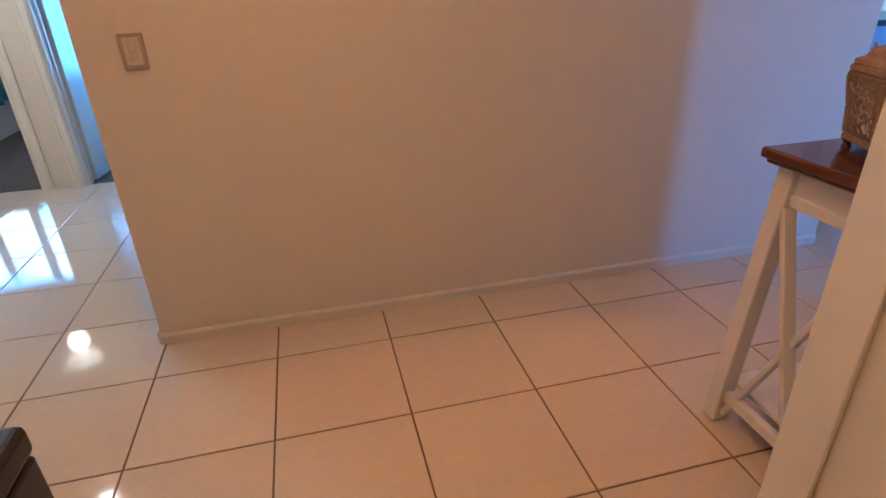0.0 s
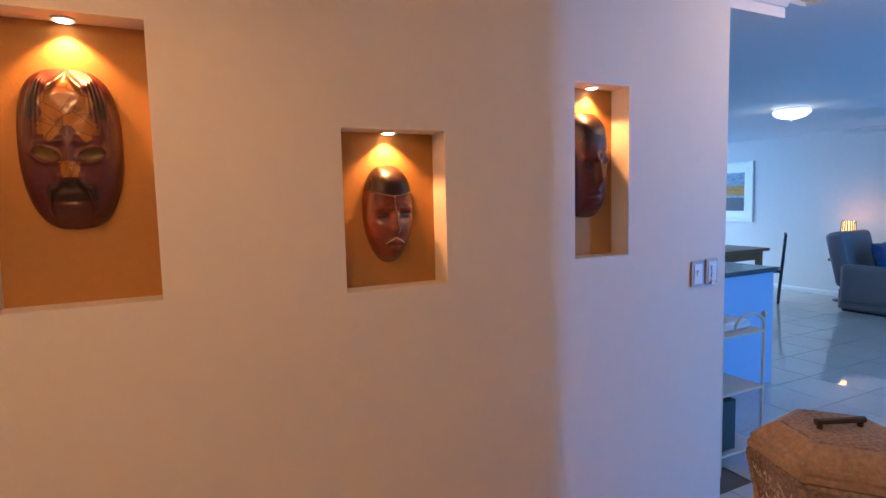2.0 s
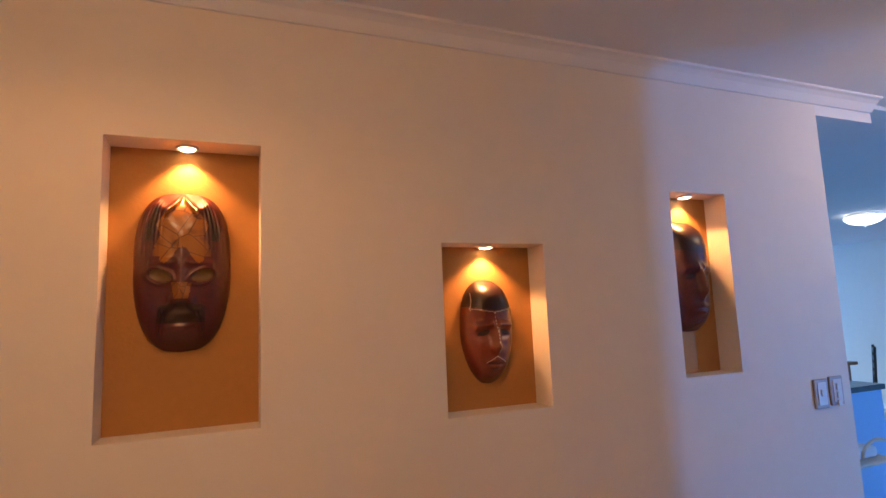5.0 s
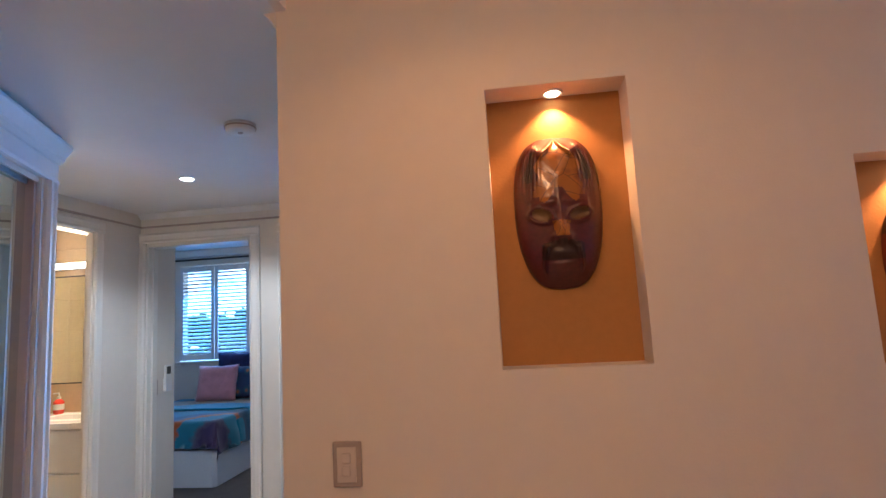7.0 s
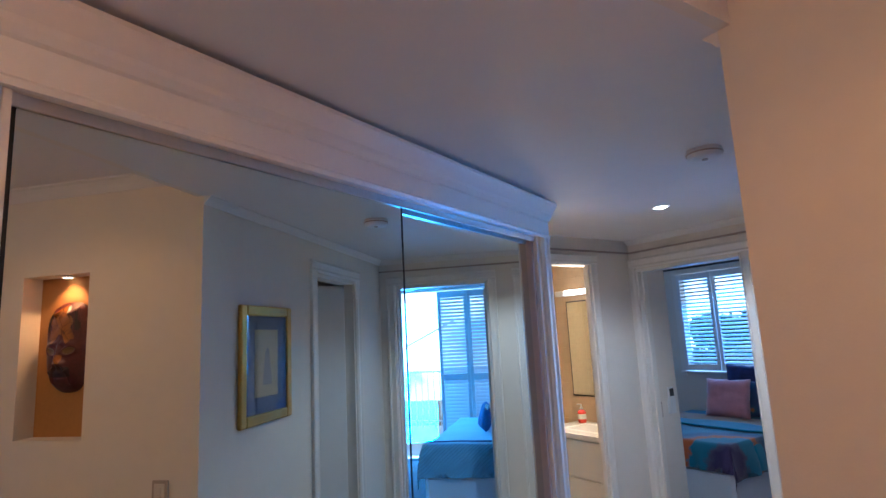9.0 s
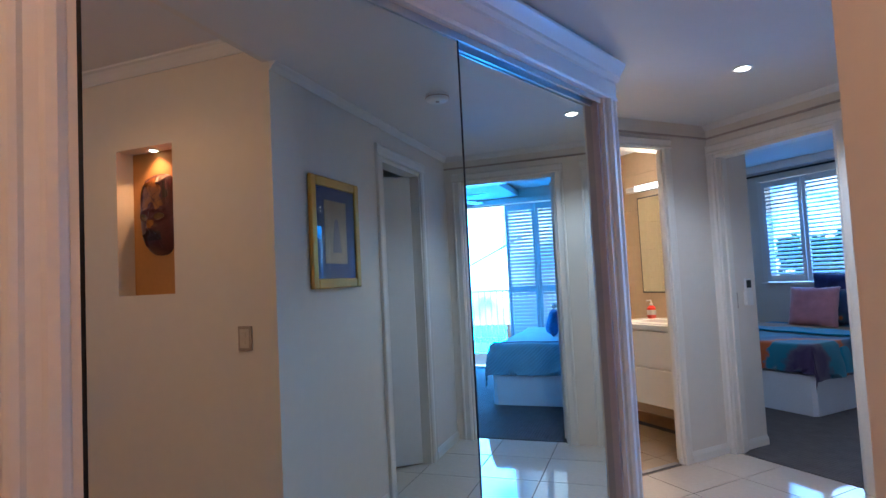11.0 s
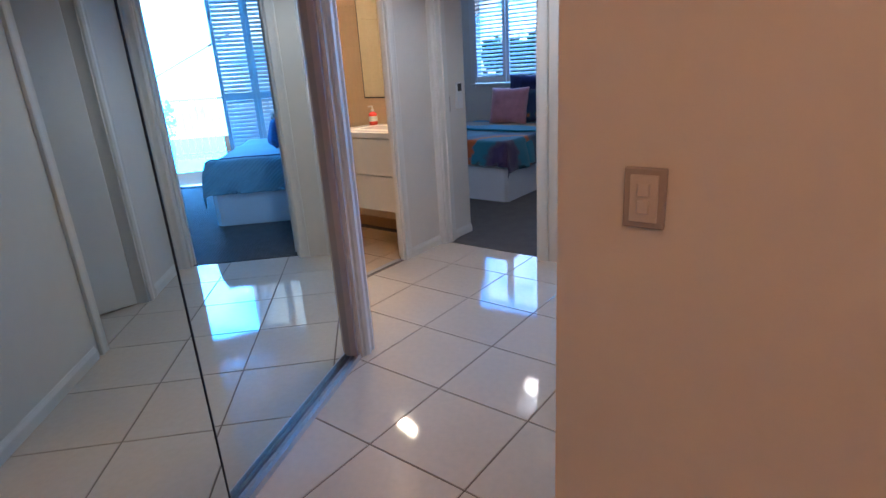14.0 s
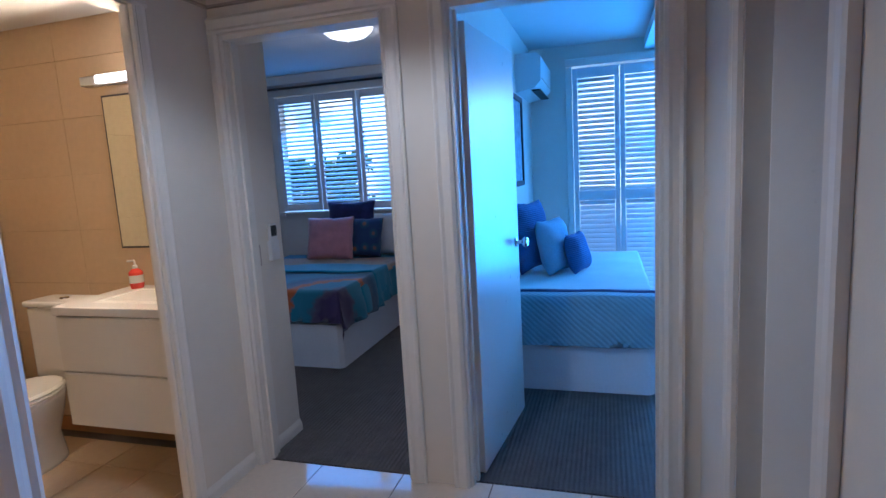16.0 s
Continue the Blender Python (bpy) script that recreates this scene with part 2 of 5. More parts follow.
# bathroom, bedrooms
wall("wall_bath_north", (-4.3, 3.06), (BX - 0.1, 3.06), -0.02, 2.6, 0.008, label="bathroom wall behind the vanity", mat=M_BTILE)
wall("wall_bath_west", (-4.2, 0.9), (-4.2, 3.06), -0.02, 2.6, 0.1, label="bathroom wall behind the toilet", mat=M_BTILE)
wall("wall_bath_south", (BX - 0.1, 0.95), (-4.3, 0.95), -0.02, 2.6, 0.1, label="bathroom wall opposite the vanity, coloured dark olive as if unlit", mat=M_OLIVE)
wall("wall_between_bedrooms", (-1.585, 6.3), (-1.585, DY + 0.1), -0.02, 2.6, 0.11, label="white wall between the bedrooms")
wall("wall_bedroom_nib", (-2.465, DY + 0.1), (-2.465, 3.29), -0.02, 2.6, 0.10, label="short white wall inside the bedroom door")
wall("wall_bedroom_west", (-4.9, 3.03), (-4.9, 6.3), -0.02, 2.6, 0.1, label="white bedroom wall")
wall("wall_bedroom_south", (-2.56, 3.29), (-5.0, 3.29), -0.02, 2.6, 0.1, label="white bedroom wall")
WIN = (-4.285, -2.805, 1.045, 2.31)
wall("wall_window", (-5.0, 6.2), (-1.585, 6.2), -0.02, 2.6, 0.16, [(WIN[0] + 5.0, WIN[1] + 5.0, WIN[2], WIN[3])], label="white bedroom wall with a shuttered window")
wall("wall_balcony", (-1.475, 6.2), (1.5, 6.2), -0.02, 2.6, 0.16, [(-1.08 + 1.475, 0.70 + 1.475, -0.02, 2.30)], label="white bedroom wall with a balcony opening")
wall("wall_bedroom_east", (1.3, 6.3), (1.3, DY + 0.1), -0.02, 2.6, 0.1, label="white bedroom wall")
wall("wall_bedroom_inner", (CX + 0.1, DY + 0.1), (1.3, DY + 0.1), -0.02, 2.6, 0.1, label="white bedroom wall")

# living room and kitchen
wall("wall_living_east", (9.1, 7.0), (9.1, -4.0), -0.02, 2.6, 0.1, label="white living room wall")
# The opening is added for the north fill lamp; no window is known there.
wall("wall_living_north", (1.4, 6.9), (9.2, 6.9), -0.02, 2.6, 0.1, [(4.4, 7.0, 0.05, 2.3)], label="white living room wall")
# Unseen wall; its slit is sized for the edge of the blue band.
wall("wall_living_south", (9.2, -4.0), (1.3, -4.0), -0.02, 2.6, 0.1, [(9.2 - 7.52, 9.2 - 7.22, 0.05, 1.7)], label="unseen white living room wall with a slit to shape the daylight")
wall("wall_living_west", (1.35, -4.0), (1.35, -2.6), -0.02, 2.6, 0.1, label="white living room wall")
wall("wall_kitchen_west", (1.4, 0.95), (1.4, 6.9), -0.02, 2.6, 0.1, label="white kitchen wall")


def slab(name, x0, x1, y0, y1, z0, z1, mat, label, category):
    return structure(part(name, bm_box(x0, x1, y0, y1, z0, z1), mat), label, category)


slab("ceiling_hall", -5.2, CX, -2.7, 3.035, HALL_C, HALL_C + 0.08, M_CEIL, "white painted low hall ceiling", "ceiling")
slab("ceiling_foyer", CX, 3.2, -2.7, WY + 0.02, FOYER_C, FOYER_C + 0.08, M_CEIL, "white painted foyer ceiling", "ceiling")
slab("bulkhead", CX, CX + 0.03, -2.7, WY - 0.002, HALL_C, FOYER_C, M_WALL, "painted drop between foyer and hall ceilings", "ceiling")
slab("ceiling_living", 3.2, 9.2, -4.1, 7.0, FOYER_C - 0.02, FOYER_C + 0.06, M_CEIL, "white painted living room ceiling", "ceiling")
slab("ceiling_kitchen", CX, 3.2, WY + 0.02, 7.0, FOYER_C - 0.02, FOYER_C + 0.06, M_CEIL, "white painted kitchen ceiling", "ceiling")
slab("ceiling_lobby", 1.3, 3.2, -4.1, -2.7, FOYER_C - 0.02, FOYER_C + 0.06, M_CEIL, "white painted ceiling", "ceiling")
slab("ceiling_bedrooms", -5.1, 1.5, 3.0, 6.4, 2.5, 2.58, M_CEIL, "white painted bedroom ceiling", "ceiling")
slab("carpet_bedrooms", -5.1, 1.5, DY + 0.045, 6.25, -0.03, 0.004, M_CARPET, "dark grey ribbed bedroom carpet", "carpet")
slab("floor_bed", -5.2, 9.3, -4.2, 7.1, -0.10, -0.031, M_GROUT, "concrete floor under the finishes", "floor")
slab("roof", -5.3, 9.4, -4.3, 7.2, 2.62, 2.7, M_CEIL, "flat roof slab over the rooms", "roof")
slab("ground", -400, 400, -400, 400, -0.4, -0.2, M_GROUT, "ground outside the building", "ground")

# floor tiles
T = 0.43
tile_floor = slab("floor", BX - 0.02, 3.2, -2.6, DY + 0.045, -0.03, -0.004, M_GROUT, "polished cream floor tiles with brown grout", "floor")
_full = bm_box(0.003, T - 0.003, 0.003, T - 0.003, -0.008, 0.0)
_top = [e for e in _full.edges if all(abs(v.co.z) < 1e-6 for v in e.verts)]
bmesh.ops.bevel(_full, geom=_top, offset=0.0015, segments=1, affect="EDGES")
_tile_mesh = bpy.data.meshes.new("tile")
_full.to_mesh(_tile_mesh)
_full.free()
_tile_mesh.materials.append(M_TILE)


def lay_tiles(parent, x0, x1, y0, y1, skip=lambda x, y: False):
    for i in range(math.floor(x0 / T), math.ceil(x1 / T)):
        for j in range(math.floor(y0 / T), math.ceil(y1 / T)):
            if skip((i + 0.5) * T, (j + 0.5) * T):
                continue
            ax, bx_, ay, by = max(i * T, x0), min(i * T + T, x1), max(j * T, y0), min(j * T + T, y1)
            if bx_ - ax < 0.02 or by - ay < 0.02:
                continue
            if bx_ - ax > T - 1e-4 and by - ay > T - 1e-4:
                ob = new("tile", _tile_mesh)
                ob.matrix_basis = Matrix.Translation((i * T, j * T, 0))
                ob.parent = parent
            else:
                part("tile", bm_box(ax + 0.003, bx_ - 0.003, ay + 0.003, by - 0.003, -0.008, 0.0), M_TILE, parent)


lay_tiles(tile_floor, BX, 3.2, -2.6, DY + 0.04, lambda x, y: (x > 0.9 and y > WY + 0.3))
living_floor = slab("floor_living", 1.3, 9.2, -4.1, 7.0, -0.03, -0.0045, M_GROUT, "polished cream living room floor tiles", "floor")
_bm = bmesh.new()
for i in range(3, 22):
    for j in range(-10, 17):
        x, y = i * T, j * T
        if x < 3.2 - T * 0.5 and (-2.6 < y < 0.953):
            continue
        box(_bm, max(x + 0.003, 3.2 if -2.6 < y < 0.953 else x), x + T - 0.003, y + 0.003, y + T - 0.003, -0.008, 0.0)
tagged(part("living_tiles", _bm, M_TILE, living_floor), kind="stuff")

# ---- more materials ----
M_TAUPE = material("taupe_anodised_metal", (0.46, 0.40, 0.40), 0.4, 0.0, vary=0.05, scale=10)
M_MAHOG = material("mahogany_stain", (0.11, 0.022, 0.010), 0.22, vary=0.3, scale=6, bump=0.0, coat=0.3)
M_WHITEWOOD = material("white_painted_wood", (0.72, 0.70, 0.68), 0.4, vary=0.04, scale=12, bump=0.08)
M_LEATHER = material("black_leather", (0.018, 0.016, 0.018), 0.36, vary=0.3, scale=18, bump=0.35, bump_scale=240)
M_GOLD = material("gilt_frame", (0.62, 0.34, 0.07), 0.32, 0.75, vary=0.2, scale=24, bump=0.12)
M_PALEBAND = material("pale_frame_lip", (0.72, 0.62, 0.50), 0.4, vary=0.08, scale=14)
M_BLUEMAT = material("blue_picture_mount", (0.02, 0.07, 0.28), 0.6, vary=0.1, scale=30)
M_PAPER = material("cream_print_paper", (0.62, 0.48, 0.33), 0.7, vary=0.2, scale=9)
M_INK = material("print_grey_paint", (0.30, 0.24, 0.30), 0.7, vary=0.3, scale=16)
M_CERAMIC = material("white_ceramic", (0.80, 0.78, 0.74), 0.12, vary=0.01, scale=5)
M_VANITY = material("white_gloss_cabinet", (0.76, 0.73, 0.67), 0.22, vary=0.02, scale=4)
M_SOAP = material("red_soap", (0.75, 0.07, 0.04), 0.2, vary=0.1, scale=10)
M_CLEAR = material("clear_plastic", (0.75, 0.72, 0.68), 0.15, vary=0.02)
M_SHUTTER = material("white_shutter_paint", (0.74, 0.76, 0.78), 0.38, vary=0.02, scale=8)
M_SHEET = material("white_valance_cotton", (0.70, 0.70, 0.72), 0.9, vary=0.05, scale=12, bump=0.25, bump_scale=60, sheen=0.2)
M_TEAL = material("teal_cotton", (0.015, 0.22, 0.33), 0.9, vary=0.2, scale=10, bump=0.3, bump_scale=90, sheen=0.2)
M_PINKFUR = material("pink_fur", (0.55, 0.25, 0.30), 0.95, vary=0.2, scale=30, bump=0.9, bump_scale=150, sheen=0.6)
M_NAVY = material("navy_patterned_cotton", (0.02, 0.025, 0.10), 0.9, vary=0.8, scale=26, bump=0.3, bump_scale=90)
M_AQUA = material("aqua_blanket_wool", (0.20, 0.36, 0.44), 0.95, vary=0.12, scale=26, bump=0.6, bump_scale=110, sheen=0.3)
M_PALEAQUA = material("pale_aqua_coverlet", (0.50, 0.62, 0.66), 0.95, vary=0.08, scale=20, bump=0.4, bump_scale=90, sheen=0.2)
M_DENIM = material("denim_blue_ribbed_fabric", (0.07, 0.14, 0.32), 0.95, vary=0.3, scale=26, bump=0.6, bump_scale=70)
M_SKYFAB = material("light_blue_fabric", (0.26, 0.42, 0.55), 0.95, vary=0.15, scale=18, bump=0.4)
M_BAR = material("pale_blue_bar_paint", (0.36, 0.50, 0.70), 0.45, vary=0.03, scale=5)
M_STONE = material("dark_stone_top", (0.10, 0.09, 0.09), 0.2, vary=0.3, scale=30)
M_OAK = material("honey_timber", (0.26, 0.13, 0.06), 0.4, vary=0.25, scale=14, bump=0.1)
M_DARKWOOD = material("dark_timber", (0.03, 0.022, 0.02), 0.45, vary=0.2, scale=14)
M_SOFA = material("taupe_leather", (0.17, 0.16, 0.17), 0.5, vary=0.12, scale=12, bump=0.3, bump_scale=120)
M_CANE = material("lamp_cane_shade", (0.10, 0.07, 0.06), 0.7, vary=0.3, scale=40)
M_LAMPIN = glow("lamp_inner_paper", (1.0, 0.72, 0.28), 1.6)
M_CREAMMETAL = material("cream_enamel_metal", (0.62, 0.52, 0.40), 0.35, vary=0.1, scale=20)
M_LEAF = material("plant_leaf", (0.04, 0.09, 0.03), 0.5, vary=0.5, scale=30)
M_POT = material("blue_glazed_pot", (0.03, 0.10, 0.22), 0.25, vary=0.2, scale=8)
M_CONCRETE = material("balcony_paving", (0.62, 0.60, 0.57), 0.8, vary=0.1, scale=5, bump=0.2)
M_SEA = material("seascape_paint", (0.25, 0.33, 0.38), 0.7, vary=0.6, scale=4)
M_SUNSET = material("sunset_paint", (0.50, 0.24, 0.05), 0.7, vary=0.5, scale=9)
M_ACPLASTIC = material("white_appliance_plastic", (0.72, 0.72, 0.72), 0.35, vary=0.02)
M_DARKFRAME = material("dark_picture_frame", (0.03, 0.025, 0.03), 0.4, vary=0.2, scale=20)
M_TAN = material("tan_bath_kick_tile", (0.38, 0.20, 0.09), 0.4, vary=0.12, scale=8)


def nodes_of(m):
    nt = m.node_tree
    return nt, nt.nodes, nt.links, nt.nodes["Principled BSDF"]


def carved_lacquer(name, base, gold, dark, cell, gold_share):
    """Lacquer with gold and dark patches that follow a cell pattern, darker lines between the cells."""
    m = material(name, base, 0.30, vary=0.35, scale=14, bump=0.2, bump_scale=60, coat=0.3)
    nt, n, l, b = nodes_of(m)
    src = b.inputs["Base Color"].links[0].from_socket
    tc = n.new("ShaderNodeTexCoord")
    vor = n.new("ShaderNodeTexVoronoi")
    vor.feature = "DISTANCE_TO_EDGE"
    vor.inputs["Scale"].default_value = cell
    l.new(tc.outputs["Object"], vor.inputs["Vector"])
    sep = n.new("ShaderNodeSeparateXYZ")
    l.new(tc.outputs["Object"], sep.inputs[0])
    up = n.new("ShaderNodeMapRange")
    up.inputs["From Min"].default_value, up.inputs["From Max"].default_value = gold_share, gold_share + 0.10
    l.new(sep.outputs["Z"], up.inputs["Value"])
    ns = n.new("ShaderNodeTexNoise")
    ns.inputs["Scale"].default_value = 18
    l.new(tc.outputs["Object"], ns.inputs["Vector"])
    side = n.new("ShaderNodeMath")
    side.operation = "ABSOLUTE"
    l.new(sep.outputs["X"], side.inputs[0])
    sm = n.new("ShaderNodeMapRange")
    sm.inputs["From Min"].default_value, sm.inputs["From Max"].default_value = 0.075, 0.045
    l.new(side.outputs[0], sm.inputs["Value"])
    a = n.new("ShaderNodeMath"); a.operation = "MULTIPLY"
    l.new(up.outputs[0], a.inputs[0]); l.new(sm.outputs[0], a.inputs[1])
    c = n.new("ShaderNodeMath"); c.operation = "MULTIPLY"
    nr = n.new("ShaderNodeMapRange")
    nr.inputs["From Min"].default_value, nr.inputs["From Max"].default_value = 0.30, 0.47
    l.new(ns.outputs["Fac"], nr.inputs["Value"])
    l.new(a.outputs[0], c.inputs[0]); l.new(nr.outputs[0], c.inputs[1])
    m1 = n.new("ShaderNodeMix"); m1.data_type = "RGBA"
    l.new(c.outputs[0], m1.inputs["Factor"]); l.new(src, m1.inputs["A"])
    m1.inputs["B"].default_value = (*gold, 1)
    er = n.new("ShaderNodeMapRange")
    er.inputs["From Min"].default_value, er.inputs["From Max"].default_value = 0.0, 0.035
    er.inputs["To Min"].default_value, er.inputs["To Max"].default_value = 0.8, 0.0
    l.new(vor.outputs["Distance"], er.inputs["Value"])
    m2 = n.new("ShaderNodeMix"); m2.data_type = "RGBA"
    em = n.new("ShaderNodeMath"); em.operation = "MULTIPLY"
    l.new(er.outputs[0], em.inputs[0]); l.new(a.outputs[0], em.inputs[1])
    l.new(em.outputs[0], m2.inputs["Factor"]); l.new(m1.outputs["Result"], m2.inputs["A"])
    m2.inputs["B"].default_value = (*dark, 1)
    l.new(m2.outputs["Result"], b.inputs["Base Color"])
    return m


def ringed_fabric(name, stops, ring):
    """A printed quilt: wide rings of colour broken up by noise."""
    m = material(name, (0.1, 0.1, 0.1), 0.92, vary=0.1, scale=20, bump=0.35, bump_scale=80, sheen=0.2)
    nt, n, l, b = nodes_of(m)
    tc = n.new("ShaderNodeTexCoord")
    vor = n.new("ShaderNodeTexVoronoi")
    vor.inputs["Scale"].default_value, vor.inputs["Randomness"].default_value = ring, 0.55
    ns = n.new("ShaderNodeTexNoise")
    ns.inputs["Scale"].default_value = 14
    l.new(tc.outputs["Object"], vor.inputs["Vector"]); l.new(tc.outputs["Object"], ns.inputs["Vector"])
    add = n.new("ShaderNodeMath"); add.operation = "MULTIPLY_ADD"
    add.inputs[1].default_value = 0.22
    l.new(ns.outputs["Fac"], add.inputs[0]); l.new(vor.outputs["Distance"], add.inputs[2])
    r = n.new("ShaderNodeValToRGB")
    e = r.color_ramp.elements
    for p, col in stops[2:]:
        k = e.new(p); k.color = (*col, 1)
    e[0].position, e[0].color = stops[0][0], (*stops[0][1], 1)
    e[-1].position, e[-1].color = stops[1][0], (*stops[1][1], 1)
    l.new(add.outputs[0], r.inputs[0])
    l.new(r.outputs[0], b.inputs["Base Color"])
    return m


def ribbed(m, scale, axis, strength):
    """Adds straight ribs across one axis to a material's relief."""
    nt, n, l, b = nodes_of(m)
    tc, w, bn = n.new("ShaderNodeTexCoord"), n.new("ShaderNodeTexWave"), n.new("ShaderNodeBump")
    w.bands_direction = axis
    w.inputs["Scale"].default_value, w.inputs["Distortion"].default_value = scale, 0.6
    l.new(tc.outputs["Object"], w.inputs["Vector"])
    bn.inputs["Strength"].default_value, bn.inputs["Distance"].default_value = strength, 0.006
    l.new(w.outputs["Fac"], bn.inputs["Height"])
    if b.inputs["Normal"].links:
        l.new(b.inputs["Normal"].links[0].from_socket, bn.inputs["Normal"])
    l.new(bn.outputs["Normal"], b.inputs["Normal"])


ribbed(M_CARPET, 14, "X", 0.8)
ribbed(M_DENIM, 22, "Z", 0.6)
ribbed(M_AQUA, 16, "DIAGONAL", 0.5)
M_QUILT = ringed_fabric("printed_quilt", [(0.05, (0.06, 0.035, 0.10)), (0.99, (0.03, 0.16, 0.24)), (0.22, (0.05, 0.03, 0.09)), (0.27, (0.09, 0.08, 0.13)), (0.31, (0.02, 0.17, 0.25)), (0.47, (0.02, 0.20, 0.29)), (0.49, (0.50, 0.11, 0.03)), (0.535, (0.50, 0.12, 0.03)), (0.56, (0.12, 0.15, 0.20)), (0.66, (0.03, 0.10, 0.17)), (0.78, (0.02, 0.20, 0.29))], 2.3)
_nt, _n, _l, _b = nodes_of(M_QUILT)
_far = _n.new("ShaderNodeVectorMath")
_far.operation = "DISTANCE"
_far.inputs[1].default_value = (-2.63, 4.18, 0.42)
_l.new(_n["Texture Coordinate.001"].outputs["Object"] if "Texture Coordinate.001" in _n else _n["Texture Coordinate"].outputs["Object"], _far.inputs[0])
_mul = [q for q in _n if q.type == "MATH" and q.operation == "MULTIPLY_ADD"][0]
_mul.inputs[1].default_value = 0.14
_l.new(_far.outputs["Value"], _mul.inputs[2])
M_LEOPARD = ringed_fabric("tan_spotted_throw", [(0.1, (0.10, 0.06, 0.04)), (0.9, (0.36, 0.24, 0.16)), (0.32, (0.36, 0.24, 0.16))], 9)
M_OWLCUSHION = ringed_fabric("teal_orange_cushion", [(0.15, (0.45, 0.14, 0.03)), (0.95, (0.02, 0.05, 0.14)), (0.35, (0.03, 0.10, 0.16)), (0.6, (0.02, 0.05, 0.14))], 8)
M_MASK_B = carved_lacquer("red_brown_lacquer", (0.16, 0.025, 0.012), (0.035, 0.012, 0.010), (0.10, 0.016, 0.010), 9, 0.045)
M_MASK_C = carved_lacquer("dark_red_lacquer", (0.085, 0.010, 0.008), (0.03, 0.010, 0.010), (0.05, 0.010, 0.009), 9, 0.02)
M_CARVED = material("dark_carved_wood", (0.30, 0.225, 0.185), 0.65, vary=0.5, scale=26, bump=1.0, bump_scale=55, stain=(0.06, 0.030, 0.020))
M_LIMEPALE = material("pale_limewash", (0.60, 0.53, 0.49), 0.7, vary=0.2, scale=30)
M_LIMED = material("limewashed_brown_wood", (0.34, 0.235, 0.165), 0.6, vary=0.45, scale=22, bump=0.3, bump_scale=60)

# ---- shape helpers ----


def lathe(bm, prof, seg=24, m=None):
    """Turns the outline prof (r, z) round the z axis."""
    rings = []
    for r, z in prof:
        if r < 1e-5:
            rings.append([bm.verts.new((0, 0, z))])
        else:
            rings.append([bm.verts.new((r * math.cos(2 * math.pi * i / seg), r * math.sin(2 * math.pi * i / seg), z)) for i in range(seg)])
    for a, b in zip(rings, rings[1:]):
        for i in range(seg):
            j = (i + 1) % seg
            if len(a) == 1 and len(b) == 1:
                continue
            if len(a) == 1:
                bm.faces.new([a[0], b[i], b[j]])
            elif len(b) == 1:
                bm.faces.new([a[i], a[j], b[0]])
            else:
                bm.faces.new([a[i], a[j], b[j], b[i]])
    if m is not None:
        bmesh.ops.transform(bm, matrix=m, verts=[v for r in rings for v in r])
    return bm


def turned(prof, seg=24, m=None):
    return lathe(bmesh.new(), prof, seg, m)


def rod(bm, a, b, r, seg=8):
    a, b = Vector(a), Vector(b)
    d = b - a
    m = Matrix.Translation(a) @ d.to_track_quat("Z", "Y").to_matrix().to_4x4()
    return lathe(bm, [(0, 0), (r, 0), (r, d.length), (0, d.length)], seg, m)


def beam(a, b, w, t, bevel=0.003):
    """A squared bar from a to b, w wide and t thick."""
    a, b = Vector(a), Vector(b)
    d = b - a
    bm = bm_box(-w / 2, w / 2, -t / 2, t / 2, 0, d.length, bevel=bevel, seg=1)
    bmesh.ops.transform(bm, matrix=Matrix.Translation(a) @ d.to_track_quat("Z", "Y").to_matrix().to_4x4(), verts=bm.verts)
    return bm


def pillow_mesh(w, h, t, nu=18, nv=18, rough=0.0):
    """A stuffed cushion standing in the x-z plane, its middle at the origin."""
    bm = bmesh.new()
    sides = []
    for sgn in (1, -1):
        g = {}
        for i in range(nu + 1):
            for j in range(nv + 1):
                u, v = 2 * i / nu - 1, 2 * j / nv - 1
                puff = (max(0, 1 - u ** 4) * max(0, 1 - v ** 4)) ** 0.6
                pinch = 1 - 0.07 * (1 - abs(u)) * abs(v) ** 3
                pinch2 = 1 - 0.07 * (1 - abs(v)) * abs(u) ** 3
                p = Vector((u * w / 2 * pinch2, sgn * puff * t / 2, v * h / 2 * pinch))
                p += p.normalized() * (noise.noise(p * 9) * 0.012 + rough * noise.noise(p * 60))
                if sgn == -1 and (i in (0, nu) or j in (0, nv)):
                    g[i, j] = sides[0][i, j]
                else:
                    g[i, j] = bm.verts.new(p)
        for i in range(nu):
            for j in range(nv):
                f = [g[i, j], g[i + 1, j], g[i + 1, j + 1], g[i, j + 1]]
                bm.faces.new(f if sgn == 1 else f[::-1])
        sides.append(g)
    return bm


def pillow(name, w, h, t, mat, m, label, rough=0.0, category="cushion"):
    ob = smooth(part(name, pillow_mesh(w, h, t, rough=rough), mat))
    ob.matrix_basis = m
    return tagged(ob, label, category)


